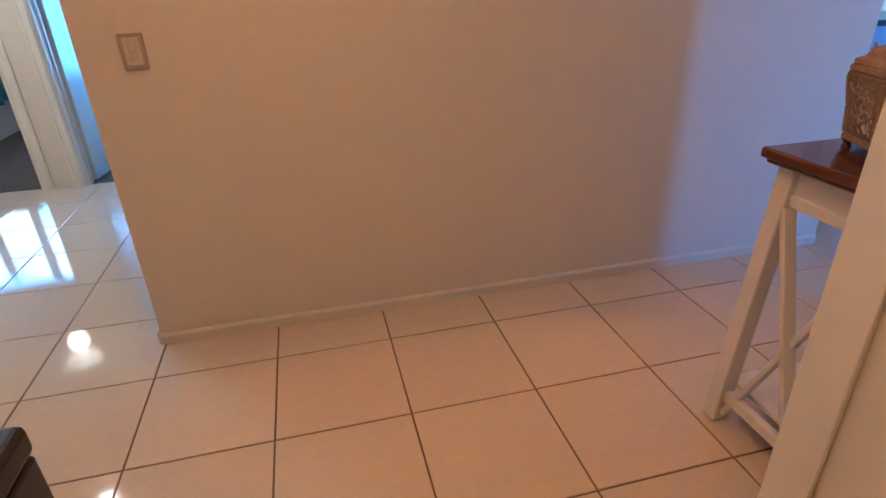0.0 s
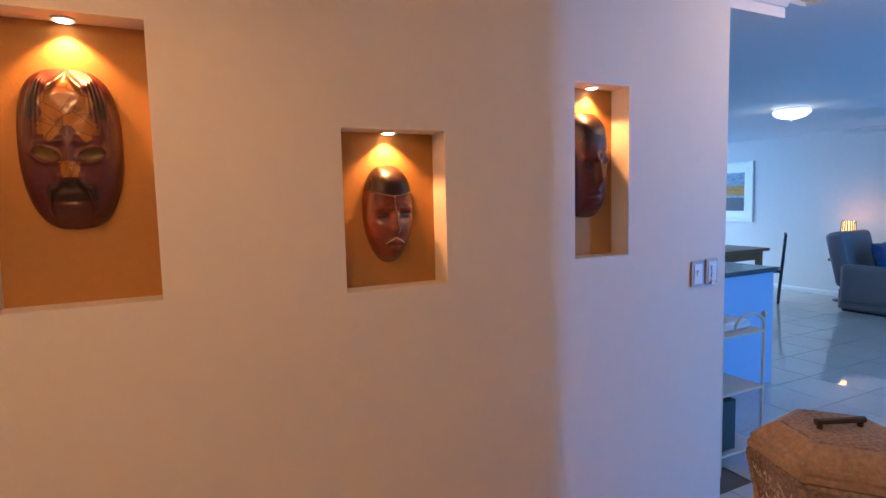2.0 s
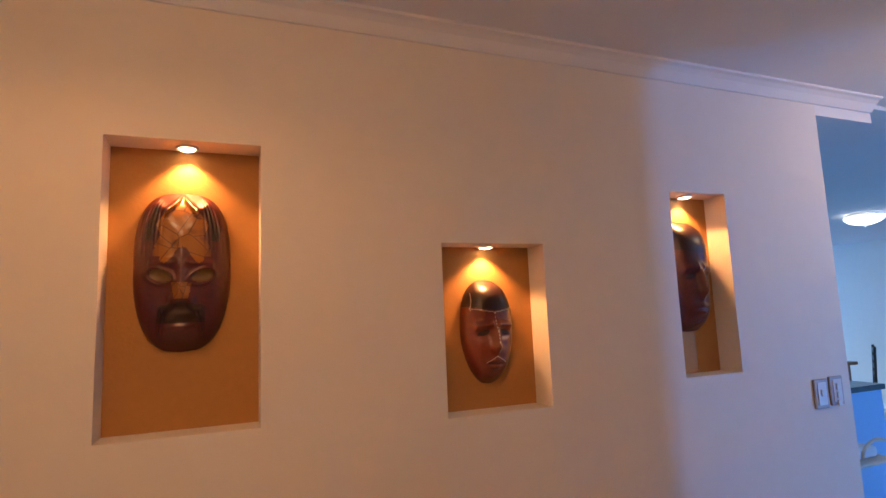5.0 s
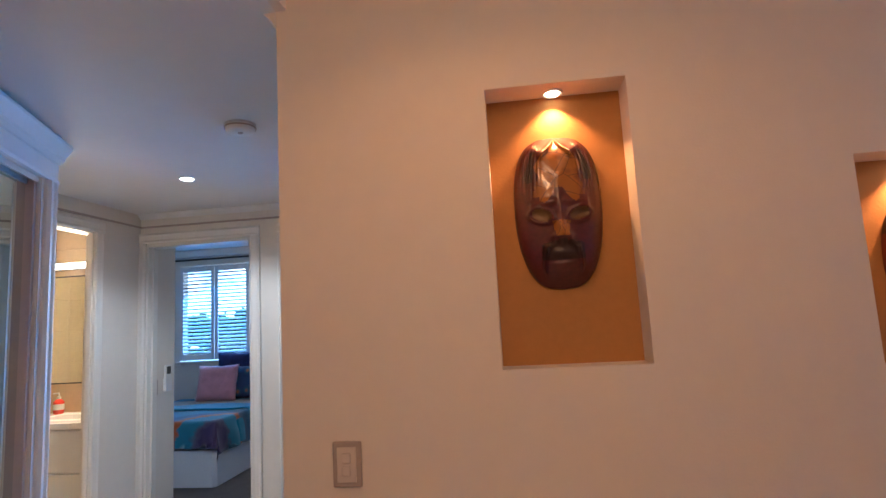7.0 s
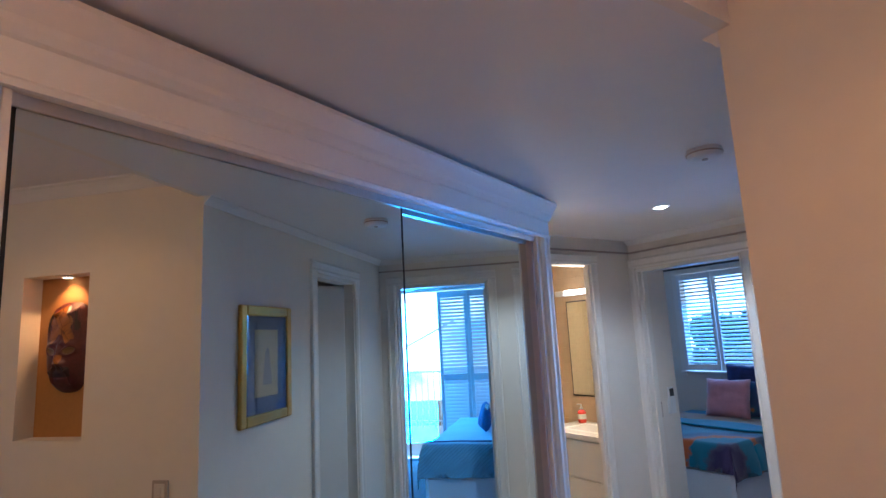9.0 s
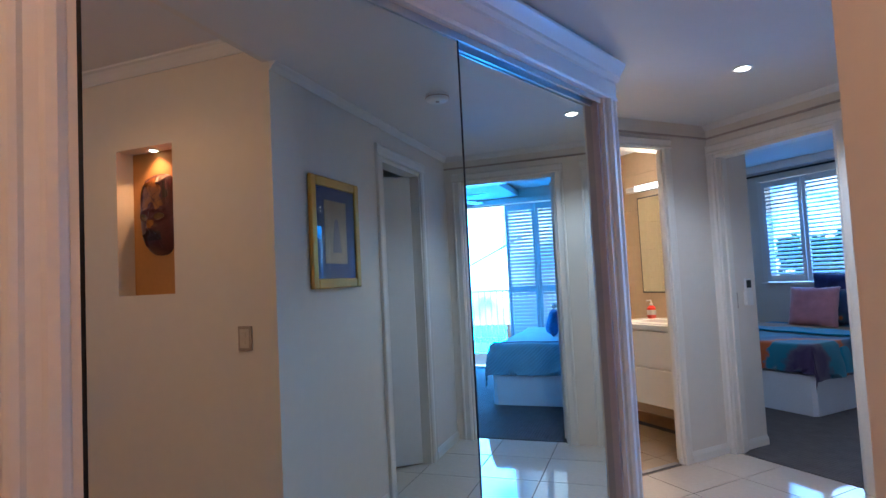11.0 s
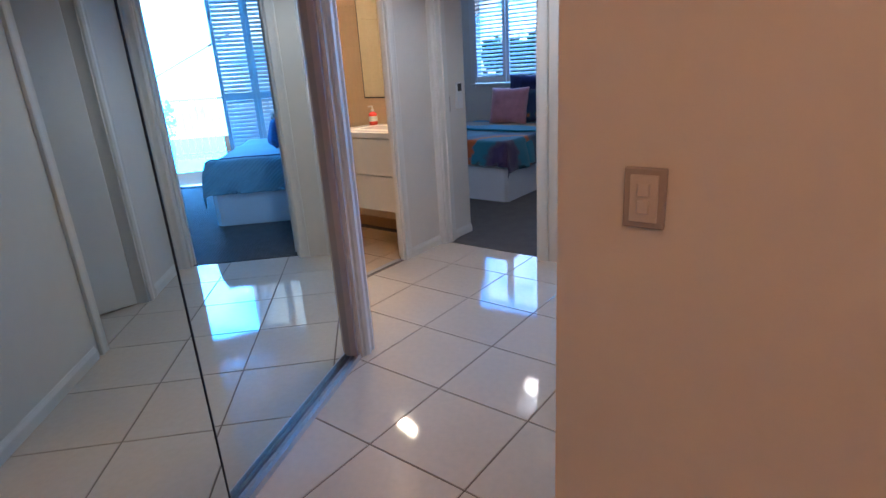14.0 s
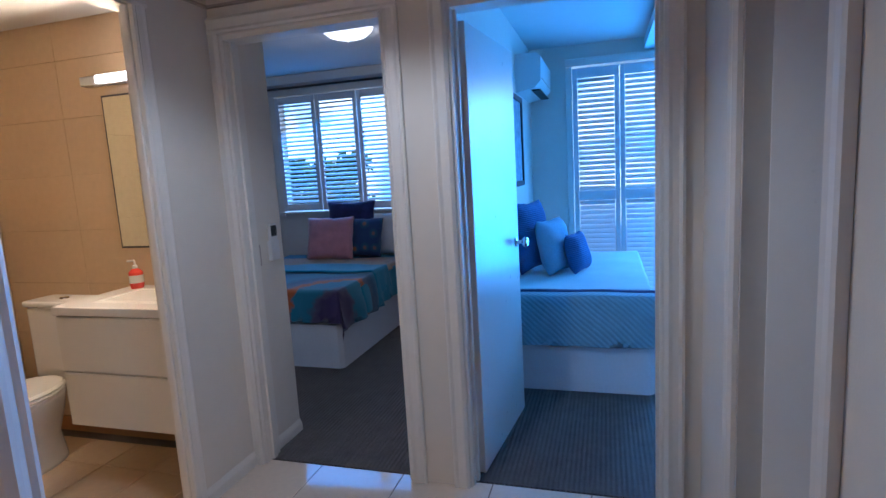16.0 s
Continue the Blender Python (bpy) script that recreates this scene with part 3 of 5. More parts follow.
def drape(x0, x1, y0, y1, top, drops, wave=0.012, step=0.05, thick=0.012):
    """A cloth over a bed's top with its sides let down by drops = (x0 side, x1 side, y0 side, y1 side)."""
    bm = bmesh.new()
    dx0, dx1, dy0, dy1 = drops
    xs = [x0 - d for d in np.arange(dx0, 0, -step)] + list(np.arange(x0, x1, step)) + [x1] + [x1 + d for d in np.arange(step, dx1 + 1e-6, step)]
    ys = [y0 - d for d in np.arange(dy0, 0, -step)] + list(np.arange(y0, y1, step)) + [y1] + [y1 + d for d in np.arange(step, dy1 + 1e-6, step)]
    g = {}
    for i, x in enumerate(xs):
        for j, y in enumerate(ys):
            ox, oy = max(x0 - x, x - x1, 0), max(y0 - y, y - y1, 0)
            down = math.hypot(ox, oy) if ox and oy else max(ox, oy)
            px, py = min(max(x, x0), x1), min(max(y, y0), y1)
            flare = 0.025 * (1 - math.exp(-down * 14)) + down * 0.06
            fold = wave * math.sin((x if oy else y) * 23 + 2 * math.sin((x + y) * 5)) * min(1, down * 5)
            if ox:
                px += (1 if x > x1 else -1) * (flare + fold)
            if oy:
                py += (1 if y > y1 else -1) * (flare + fold)
            z = top - down + 0.010 * noise.noise(Vector((x * 3, y * 3, 0)))
            if down:
                z = top - max(0.0, down - 0.015)
            g[i, j] = bm.verts.new((px, py, z))
    for i in range(len(xs) - 1):
        for j in range(len(ys) - 1):
            bm.faces.new([g[i, j], g[i + 1, j], g[i + 1, j + 1], g[i, j + 1]])
    bmesh.ops.recalc_face_normals(bm, faces=bm.faces)
    ext = bmesh.ops.extrude_face_region(bm, geom=list(bm.faces))
    for v in [e for e in ext["geom"] if isinstance(e, bmesh.types.BMVert)]:
        v.co.z += thick if v.co.z > top - 0.04 else thick * 0.3
    return bm


# ---- trims of the structure ----
BEAD = [(0, 0), (-0.010, 0), (-0.011, 0.036), (-0.006, 0.044), (0, 0.048)]
SKIRT = [(0, 0), (-0.013, 0), (-0.013, 0.045), (-0.006, 0.06), (-0.004, 0.066), (0, 0.07)]
ARCH = [(0, 0), (-0.018, 0), (-0.022, 0.010), (-0.016, 0.022), (-0.018, 0.045), (-0.022, 0.058), (-0.012, 0.072), (0, 0.075)]
COVE = [(0, 0), (-0.006, 0.001), (-0.014, 0.012), (-0.026, 0.030), (-0.042, 0.042), (-0.056, 0.047), (-0.058, 0.055), (0, 0.055)]


def along(p0, p1, z):
    d = Vector((p1[0] - p0[0], p1[1] - p0[1]))
    return Matrix.Translation((p0[0], p0[1], z)) @ Matrix.Rotation(math.atan2(d.y, d.x), 4, "Z"), d.length


def run(name, prof, p0, p1, z, mat, label, category="trim"):
    m, n = along(p0, p1, z)
    return profile_strip(name, prof, n, mat, m, label, category)


def upright(name, p, angle, z1, mirror=False, mat=None, prof=ARCH):
    """An upright architrave: its outer edge at p, its width running along angle."""
    w = prof[-1][1]
    pr = [(a, (w - b) if mirror else b) for a, b in prof]
    # the moulding runs along local x: stand it up
    m = Matrix.Translation((p[0], p[1], 0)) @ Matrix.Rotation(angle, 4, "Z") @ Matrix(((0, 0, 1, 0), (0, 1, 0, 0), (1, 0, 0, 0), (0, 0, 0, 1)))
    return profile_strip(name, pr, z1, mat or M_TRIM, m, "white gloss door architrave", "trim")


run("baseboard_foyer", BEAD, (CX, WY - 0.001), (2.655, WY - 0.001), 0, M_WALL, "cream painted skirting board", "baseboard")
run("cornice_foyer", COVE, (CX, WY - 0.001), (3.02, WY - 0.001), FOYER_C - 0.055, M_CEIL, "white plaster cornice", "cornice")
slab("bulkhead_opening", 2.655, 3.02, WY, WY + 0.25, FOYER_C - 0.10, FOYER_C + 0.05, M_CEIL, "white plaster bulkhead over the opening", "ceiling")
run("baseboard_picture", SKIRT, (CX - 0.001, DY), (CX - 0.001, 2.45), 0, M_TRIM, "white skirting board", "baseboard")
run("baseboard_picture_near", SKIRT, (CX - 0.001, 1.62), (CX - 0.001, WY), 0, M_TRIM, "white skirting board", "baseboard")
SMALLCOVE = [(0, 0), (-0.006, 0), (-0.02, 0.02), (-0.034, 0.03), (-0.036, 0.036), (0, 0.036)]
run("cornice_picture", SMALLCOVE, (CX - 0.001, DY), (CX - 0.001, WY), HALL_C - 0.036, M_CEIL, "white hall cornice", "cornice")
run("cornice_bedrooms", SMALLCOVE, (BX, DY - 0.001), (CX, DY - 0.001), HALL_C - 0.036, M_CEIL, "white hall cornice", "cornice")
RAIL = [(0, 0), (-0.012, 0.002), (-0.014, 0.012), (0, 0.014)]
run("picture_rail_bedrooms", RAIL, (BX, DY - 0.001), (CX, DY - 0.001), 2.19, M_PLATEFRAME, "thin brown hanging rail over the doors", "rail")
run("picture_rail_bath", RAIL, (BX + 0.001, 1.30), (BX + 0.001, DY), 2.19, M_PLATEFRAME, "thin brown hanging rail over the door", "rail")
run("baseboard_stub", SKIRT, (BX + 0.001, 2.56), (BX + 0.001, DY), 0, M_TRIM, "white skirting board", "baseboard")
run("baseboard_nib", SKIRT, (-2.464, DY + 0.116), (-2.464, 3.29), 0, M_TRIM, "white skirting board", "baseboard")
run("baseboard_bedroom_east_side", SKIRT, (-1.586, 6.2), (-1.586, DY + 0.1), 0, M_TRIM, "white skirting board", "baseboard")
run("baseboard_living", SKIRT, (9.099, 6.9), (9.099, -4.0), 0, M_TRIM, "white skirting board", "baseboard")


def door_trim(x0, x1, y, top, wide=0.075):
    """Architraves and jambs round a doorway in a wall that faces -y."""
    upright("trim", (x0 - wide + 0.006, y - 0.001), 0, top + 0.006)
    upright("trim", (x1 - 0.006, y - 0.001), 0, top + 0.006, True)
    run("trim", ARCH, (x0 - wide + 0.006, y - 0.001), (x1 + wide - 0.006, y - 0.001), top + 0.006, M_TRIM, "white gloss door head trim")
    for a, b in ((x0 - 0.002, x0 + 0.018), (x1 - 0.018, x1 + 0.002)):
        structure(part("door_jamb", bm_box(a, b, y + 0.001, y + 0.115, 0, top, bevel=0.003, seg=1), M_TRIM), "white gloss door jamb", "door frame")
    structure(part("door_jamb", bm_box(x0 + 0.018, x1 - 0.018, y + 0.001, y + 0.115, top - 0.02, top + 0.002), M_TRIM), "white gloss door head", "door frame")
    for a, b in ((x0 + 0.018, x0 + 0.030), (x1 - 0.030, x1 - 0.018)):
        structure(part("door_stop", bm_box(a, b, y + 0.045, y + 0.075, 0, top - 0.02), M_TRIM), "white door stop bead", "door frame")


door_trim(-2.455, -1.655, DY, 2.07)
door_trim(-1.385, -0.572, DY, 2.07)

# bathroom doorway, in the wall facing +x
for y0, mir in ((2.484, False), (1.551, True)):
    upright("trim", (BX + 0.001, y0), math.pi / 2, 2.10, mir)
run("trim", ARCH, (BX + 0.001, 1.551), (BX + 0.001, 2.559), 2.10, M_TRIM, "white gloss door head trim")
for a, b, c in ((2.474, 2.537, 0.034), (1.618, 1.638, 0.112)):
    structure(part("door_jamb", bm_box(BX - c, BX - 0.001, a, b, 0, 2.095, bevel=0.003, seg=1), M_TRIM), "white gloss door jamb", "door frame")
structure(part("threshold", bm_box(BX - 0.06, BX - 0.02, 1.638, 2.472, -0.005, 0.006, bevel=0.002, seg=1), M_PLATEFRAME), "brown metal threshold strip", "threshold")

# cupboard door in the picture wall
DA, DB = 1.72, 2.36
upright("trim", (CX - 0.001, DB + 0.069), -math.pi / 2, 2.075)
upright("trim", (CX - 0.001, DA + 0.006), -math.pi / 2, 2.075, True)
run("trim", ARCH, (CX - 0.001, DB + 0.069), (CX - 0.001, DA - 0.069), 2.075, M_TRIM, "white gloss door head trim")
cup = holder("door_cupboard", pose(CX + 0.022, DA, 0), "open white painted door swung into the laundry", "door")
cup["kind"] = "structure"
_swing = Matrix.Translation((0.055, DB - DA - 0.023, 0)) @ Matrix.Rotation(radians(-38), 4, "Z")
_leaf = bm_box(0, 0.62, -0.035, 0, 0.012, 2.045, bevel=0.003, seg=1)
_leaf.transform(_swing)
part("door_leaf", _leaf, M_DOOR, cup)
for s in (-1, 1):
    part("knob", turned([(0, 0), (0.026, 0), (0.026, 0.006), (0.010, 0.010), (0.010, 0.034), (0.026, 0.05), (0.022, 0.066), (0, 0.068)], 18, _swing @ Matrix.Translation((0.56, -0.0175 + 0.0175 * s, 1.0)) @ Matrix.Rotation(radians(-90 * s), 4, "X")), M_CHROME, cup, "chrome door knob")
part("door_frame", bm_box(-0.0215, 0.0775, 0.001, 0.018, 0, 2.07), M_TRIM, cup)
part("door_frame", bm_box(-0.0215, 0.0775, DB - DA - 0.018, DB - DA - 0.001, 0, 2.07), M_TRIM, cup)
part("door_frame", bm_box(-0.0215, 0.0775, 0.018, DB - DA - 0.018, 2.05, 2.069), M_TRIM, cup)
for z in (0.25, 1.0, 1.82):
    h = turned([(0, 0), (0.006, 0), (0.006, 0.09), (0, 0.09)], 10, Matrix.Translation((0.052, DB - DA - 0.021, z)))
    part("hinge", h, M_PLATEFRAME, cup, "bronze butt hinge")

# entry corner trim by the console table
structure(part("trim", bm_box(1.0165, 1.0295, -0.835, -0.743, 0, 2.30, bevel=0.004), M_TRIM), "white gloss trim board at the entry corner", "trim")

# ---- mirrored wardrobe ----
ward = holder("wardrobe", MM, "built-in wardrobe with two sliding mirror doors", "wardrobe")
d1 = part("sliding_door", bm_box(S0 + 0.004, 0.095, 0.003, 0.022, 0.03, 2.085), M_BLACK, ward, "front sliding door backing")
part("mirror", bm_box(S0 + 0.012, 0.090, -0.002, 0.0028, 0.034, 2.081), M_MIRROR, d1, "large frameless mirror")
d2 = part("sliding_door", bm_box(0.02, S1 - 0.01, 0.0335, 0.050, 0.03, 2.085), M_BLACK, ward, "rear sliding door backing")
part("mirror", bm_box(0.024, S1 - 0.02, 0.029, 0.0332, 0.034, 2.081), M_MIRROR, d2, "large frameless mirror")
bt = part("bottom_track", bm_box(S0, S1, -0.012, 0.075, 0.0, 0.006), M_ALU, ward, "aluminium bottom track")
for y in (-0.012, 0.0235, 0.052, 0.070):
    part("track_rib", bm_box(S0, S1, y, y + 0.005, 0.006, 0.026), M_ALU, bt)
top = part("top_track", bm_box(S0, S1, -0.01, 0.075, 2.092, 2.10), M_ALU, ward, "aluminium top track")
for y in (-0.010, 0.0235, 0.052, 0.069):
    part("track_flange", bm_box(S0, S1, y, y + 0.006, 2.066 if y > 0 else 2.076, 2.092), M_ALU, top)
for a, b in ((S0 - 0.018, S0 + 0.001), (S1 - 0.001, S1 + 0.018)):
    part("jamb", bm_box(a, b, -0.016, 0.10, 0.0, 2.10, bevel=0.002, seg=1), M_TRIM, ward)
part("door_edge", bm_box(0.0955, 0.0985, -0.003, 0.022, 0.03, 2.085), M_BLACK, d1, "dark edge strip")
part("jamb", bm_box(S1 - 0.024, S1 - 0.0015, -0.003, 0.085, 0.02, 2.09, bevel=0.002, seg=1), M_TAUPE, ward, "taupe aluminium side channel")
WTRIM = [(0, 0), (-0.016, 0), (-0.022, 0.008), (-0.022, 0.02), (-0.014, 0.03), (-0.017, 0.05), (-0.022, 0.058), (-0.022, 0.075), (-0.010, 0.09), (0, 0.095)]
for s, mir in ((S0 - 0.110, False), (S1 + 0.020, True)):
    m = Matrix.Translation((s, -0.021, 0)) @ Matrix(((0, 0, 1, 0), (0, 1, 0, 0), (1, 0, 0, 0), (0, 0, 0, 1)))
    pr = [(a, (0.095 - b) * 0.92 if mir else b) for a, b in WTRIM]
    profile_strip("architrave", pr, 2.10, M_TRIM, m, parent=ward)
HEAD = [(0, 0), (-0.016, 0), (-0.020, 0.012), (-0.012, 0.02), (-0.012, 0.085), (-0.022, 0.09), (-0.034, 0.105), (-0.036, 0.118), (-0.060, 0.150), (-0.066, 0.160), (-0.066, 0.172), (0, 0.172)]
profile_strip("head_moulding", HEAD, (S1 + 0.125) - (S0 - 0.13), M_TRIM, Matrix.Translation((S0 - 0.13, -0.021, 2.10)), parent=ward)

# ---- lights, switches, alarms ----


def downlight(p, glass, label, r=0.045):
    th = holder("downlight", pose(*p), label, "ceiling light", "recessed downlights")
    part("rim", turned([(r * 0.72, 0.004), (r * 0.78, -0.004), (r, -0.006), (r * 1.06, 0.0), (r * 0.72, 0.004)], 24), M_CEIL, th)
    part("lens", turned([(0, -0.0085), (r * 0.6, -0.0075), (r * 0.76, -0.003), (r * 0.72, 0.002), (0, 0.002)], 24), glass, th, "glowing lens")
    return th


# Unseen fitting, made up to go with the wall's fill spot.
downlight((0.12, -0.02, FOYER_C), M_LAMPGLASS, "unseen downlight added to brighten the niche wall")
downlight((-1.63, 2.122, HALL_C), M_DOWN, "small round recessed downlight in the hall ceiling")
for a, b, c, d in NICHES:
    x = (a + b) / 2
    th = downlight((x, WY + 0.060, d - 0.001), M_LAMPGLASS, "small warm downlight in the top of a niche", 0.026)
    lamp("niche_lamp", "SPOT", (x, WY + 0.064, d - 0.012), 11.0, WARM, 0.010, (x, WY + 0.072, d - 0.4), 112)


def oyster(p, r, glass, label):
    th = holder("oyster_light", pose(*p), label, "ceiling light", "oyster ceiling lights")
    part("base", turned([(0, 0), (r, 0), (r, -0.03), (r * 0.9, -0.035), (0, -0.035)], 32), M_CEIL, th)
    smooth(part("glass_bowl", turned([(r * 1.08, -0.03), (r * 1.02, -0.055), (r * 0.8, -0.085), (r * 0.4, -0.105), (0, -0.11)], 32), glass, th, "frosted glowing glass bowl"))
    part("finial", turned([(0, -0.105), (0.010, -0.11), (0.010, -0.122), (0, -0.128)], 12), M_CHROME, th)
    return th


oyster((0.16, -0.85, FOYER_C), 0.15, M_LAMPGLASS, "round warm glass ceiling light over the entry")
oyster((2.90, 0.03, FOYER_C), 0.13, M_OYSTER, "round frosted glass ceiling light in the foyer")
oyster((-2.565, 4.53, 2.50), 0.17, M_OYSTER, "round frosted glass bedroom ceiling light")
oyster((6.30, 2.64, FOYER_C - 0.02), 0.16, M_OYSTER, "round frosted glass living room ceiling light")

sm = holder("smoke_alarm", pose(-0.945, 1.42, HALL_C), "round white smoke alarm on the hall ceiling", "smoke alarm")
smooth(part("housing", turned([(0, 0), (0.062, 0), (0.064, -0.012), (0.058, -0.030), (0.05, -0.036), (0, -0.036)], 28), M_ACPLASTIC, sm))
part("vent_ring", turned([(0.060, -0.014), (0.0655, -0.014), (0.0655, -0.019), (0.060, -0.019)], 28), M_PLATEFRAME, sm)
part("test_button", turned([(0, -0.036), (0.011, -0.036), (0.010, -0.040), (0, -0.040)], 14), M_PLATEFRAME, sm)


def switch_plate(name, m, label, buttons=1, w=0.072, h=0.107):
    th = holder(name, m, label, "light switch")
    part("surround", bm_box(-w / 2, w / 2, -0.010, 0, -h / 2, h / 2, bevel=0.003), M_PLATEFRAME, th)
    part("plate", bm_box(-w / 2 + 0.012, w / 2 - 0.012, -0.013, -0.009, -h / 2 + 0.012, h / 2 - 0.012, bevel=0.001, seg=1), M_PLATE, th)
    for i in range(buttons):
        z = 0.018 - 0.03 * i if buttons > 1 else 0.006
        part("rocker", bm_box(-0.011, 0.011, -0.018, -0.012, z - 0.014, z + 0.010, bevel=0.002, seg=1), M_PLATE, th)
    return th


switch_plate("light_switch", pose(-0.274, WY, 1.085), "single cream switch in a grey frame by the hall corner", 2)
switch_plate("light_switch", pose(2.475, WY, 1.20), "cream switch beside a cooling control by the wall end", 1)
switch_plate("wall_control", pose(2.562, WY, 1.205), "white wall control panel beside the light switch", 3)

# ---- masks ----


def near_line(u, v, a, b, wide):
    """1 on the line from a to b, falling to 0 away from it."""
    dx, dy = b[0] - a[0], b[1] - a[1]
    k = max(0.0, min(1.0, ((u - a[0]) * dx + (v - a[1]) * dy) / (dx * dx + dy * dy)))
    return math.exp(-((u - a[0] - k * dx) ** 2 + (v - a[1] - k * dy) ** 2) / wide ** 2)


def mask(name, centre, w, h, deep, mats, label, square, taper, fierce, beads=()):
    """A carved wall mask: domed shell with brow, nose, eyes and mouth in relief, painted by its carved fields."""
    bm = bmesh.new()
    nu, nv = 84, 112
    g = {}
    bell = lambda u, v, cu, cv, su, sv: math.exp(-((u - cu) / su) ** 2 - ((v - cv) / sv) ** 2)
    field = {}
    for i in range(nu + 1):
        for j in range(nv + 1):
            v = -1 + 2 * j / nv
            u = -1 + 2 * i / nu
            half = (max(0.0, 1 - abs(v) ** square)) ** (1 / square) * (1 - taper * max(0, -v) ** 1.5)
            d = deep * (1 - abs(u) ** 2.6) ** 0.55 * (1 - abs(v) ** 5) ** 0.5
            s = abs(u)
            if fierce:
                eye = math.hypot((s - 0.42) / 0.26, (v + 0.085 - 0.10 * (s - 0.42)) / 0.088)
                d += 0.0075 * math.exp(-((eye - 1.05) / 0.20) ** 2) - (0.006 * (1 - eye) if eye < 1 else 0)
                d += 0.024 * bell(u, v, 0, -0.27, 0.13, 0.14) + 0.012 * bell(u, v, 0, -0.05, 0.09, 0.22) + 0.012 * bell(s, v, 0.17, -0.35, 0.10, 0.05)
                d += 0.010 * near_line(s, v, (0.20, -0.42), (0.40, -0.52), 0.045) + 0.010 * near_line(s, v, (0.40, -0.52), (0.56, -0.76), 0.045)
                d += 0.009 * near_line(s, v, (0.12, 0.09), (0.62, 0.05), 0.05)
                d += 0.012 * near_line(s, v, (0.0, 0.97), (0.36, 0.72), 0.05) + 0.008 * near_line(s, v, (0.36, 0.72), (0.74, 0.86), 0.06)
                curl = bell(s, v, 0.68, 0.55, 0.16, 0.30)
                d += 0.005 * curl * math.cos(s * 70)
                lattice = bell(u, v, 0, 0.45, 0.42, 0.30)
                d += 0.0016 * lattice * math.cos(u * 11) * math.cos(v * 14 + 0.6)
                d += 0.005 * bell(u, v, 0, -0.56, 0.34, 0.06) + 0.004 * bell(u, v, 0, -0.72, 0.28, 0.07) - 0.004 * bell(u, v, 0, -0.645, 0.28, 0.025)
                tone = 0
                if s < 0.50 + 0.05 * math.cos(v * 23) and 0.17 + 0.10 * math.cos(u * 9) < v < 0.94 - 0.62 * s:
                    tone = 1
                elif 0.58 < s < 0.74 + 0.04 * math.cos(v * 14) and 0.34 < v < 0.76:
                    tone = 2
                elif s < 0.15 + 0.05 * (v + 0.36) / 0.2 and -0.37 < v < -0.17 or 0.24 < s < 0.58 and 0.11 + 0.08 * s < v < 0.24:
                    tone = 1
                elif eye < 0.85:
                    tone = 3
                elif s < 0.50 + 0.30 * (-0.44 - v) and -0.66 < v < -0.40 - 0.10 * s:
                    tone = 2
            else:
                d += 0.024 * bell(u, v, 0, -0.12, 0.12, 0.26) + 0.014 * bell(u, v, 0, -0.30, 0.24, 0.09)
                d += 0.012 * near_line(s, v, (0.14, 0.14), (0.68, 0.10), 0.07)
                eye = math.hypot((s - 0.43) / 0.26, (v + 0.03 + 0.12 * (s - 0.43)) / 0.06)
                d -= 0.013 * bell(s, v, 0.42, -0.02, 0.26, 0.10)
                d += 0.007 * bell(s, v, 0.42, -0.03, 0.20, 0.045)
                d += 0.012 * bell(u, v, 0, -0.54, 0.32, 0.045) + 0.012 * bell(u, v, 0, -0.66, 0.26, 0.05) - 0.010 * bell(u, v, 0, -0.60, 0.30, 0.020)
                d += 0.010 * bell(u, v, 0, -0.86, 0.30, 0.09)
                tone = 2 if v > 0.38 + 0.10 * s or eye < 0.8 else 0
            d *= (1 - abs(v) ** 8)
            g[i, j] = bm.verts.new((u * half * w / 2, -max(d, 0.0) - 0.004, v * h / 2))
            field[i, j] = tone
    for i in range(nu):
        for j in range(nv):
            bm.faces.new([g[i, j], g[i + 1, j], g[i + 1, j + 1], g[i, j + 1]]).material_index = field[i, j]
    bmesh.ops.remove_doubles(bm, verts=bm.verts, dist=0.0003)
    ext = bmesh.ops.extrude_edge_only(bm, edges=[e for e in bm.edges if e.is_boundary])
    for v in [e for e in ext["geom"] if isinstance(e, bmesh.types.BMVert)]:
        v.co.y = 0.0
    skin = len(bm.faces)
    bm.verts.ensure_lookup_table()
    for bu, bv in beads:
        near = min(bm.verts, key=lambda q: (q.co.x - bu * w / 2) ** 2 + (q.co.z - bv * h / 2) ** 2 + (1 if q.co.y > -0.004 else 0))
        bmesh.ops.create_icosphere(bm, subdivisions=1, radius=0.0019, matrix=Matrix.Translation(near.co + Vector((0, -0.001, 0))))
    bm.faces.ensure_lookup_table()
    for f in bm.faces[skin:]:
        f.material_index = 4
    ob = smooth(part(name, bm, mats[0]))
    for extra in (*mats[1:], M_PALEBAND):
        ob.data.materials.append(extra)
    ob.matrix_basis = Matrix.Translation(centre)
    return tagged(ob, label, "mask", "carved masks in the niches")


M_MAROON = material("maroon_lacquer", (0.075, 0.011, 0.013), 0.36, vary=0.45, scale=16, bump=0.2, bump_scale=60, coat=0.2)
M_GOLDCELL = carved_lacquer("gold_scale_lacquer", (0.11, 0.022, 0.010), (0.32, 0.115, 0.012), (0.045, 0.008, 0.006), 22, -1.0)
M_DARKLACQUER = material("black_red_lacquer", (0.024, 0.008, 0.008), 0.36, vary=0.5, scale=20, bump=0.15, bump_scale=60, coat=0.15)
M_MASKEYE = material("olive_painted_eye", (0.13, 0.07, 0.025), 0.35, vary=0.1, scale=20)
MASK_PAINT = (M_GOLDCELL, M_DARKLACQUER, M_MASKEYE)
_yb = WY + NICHE_D - 0.001
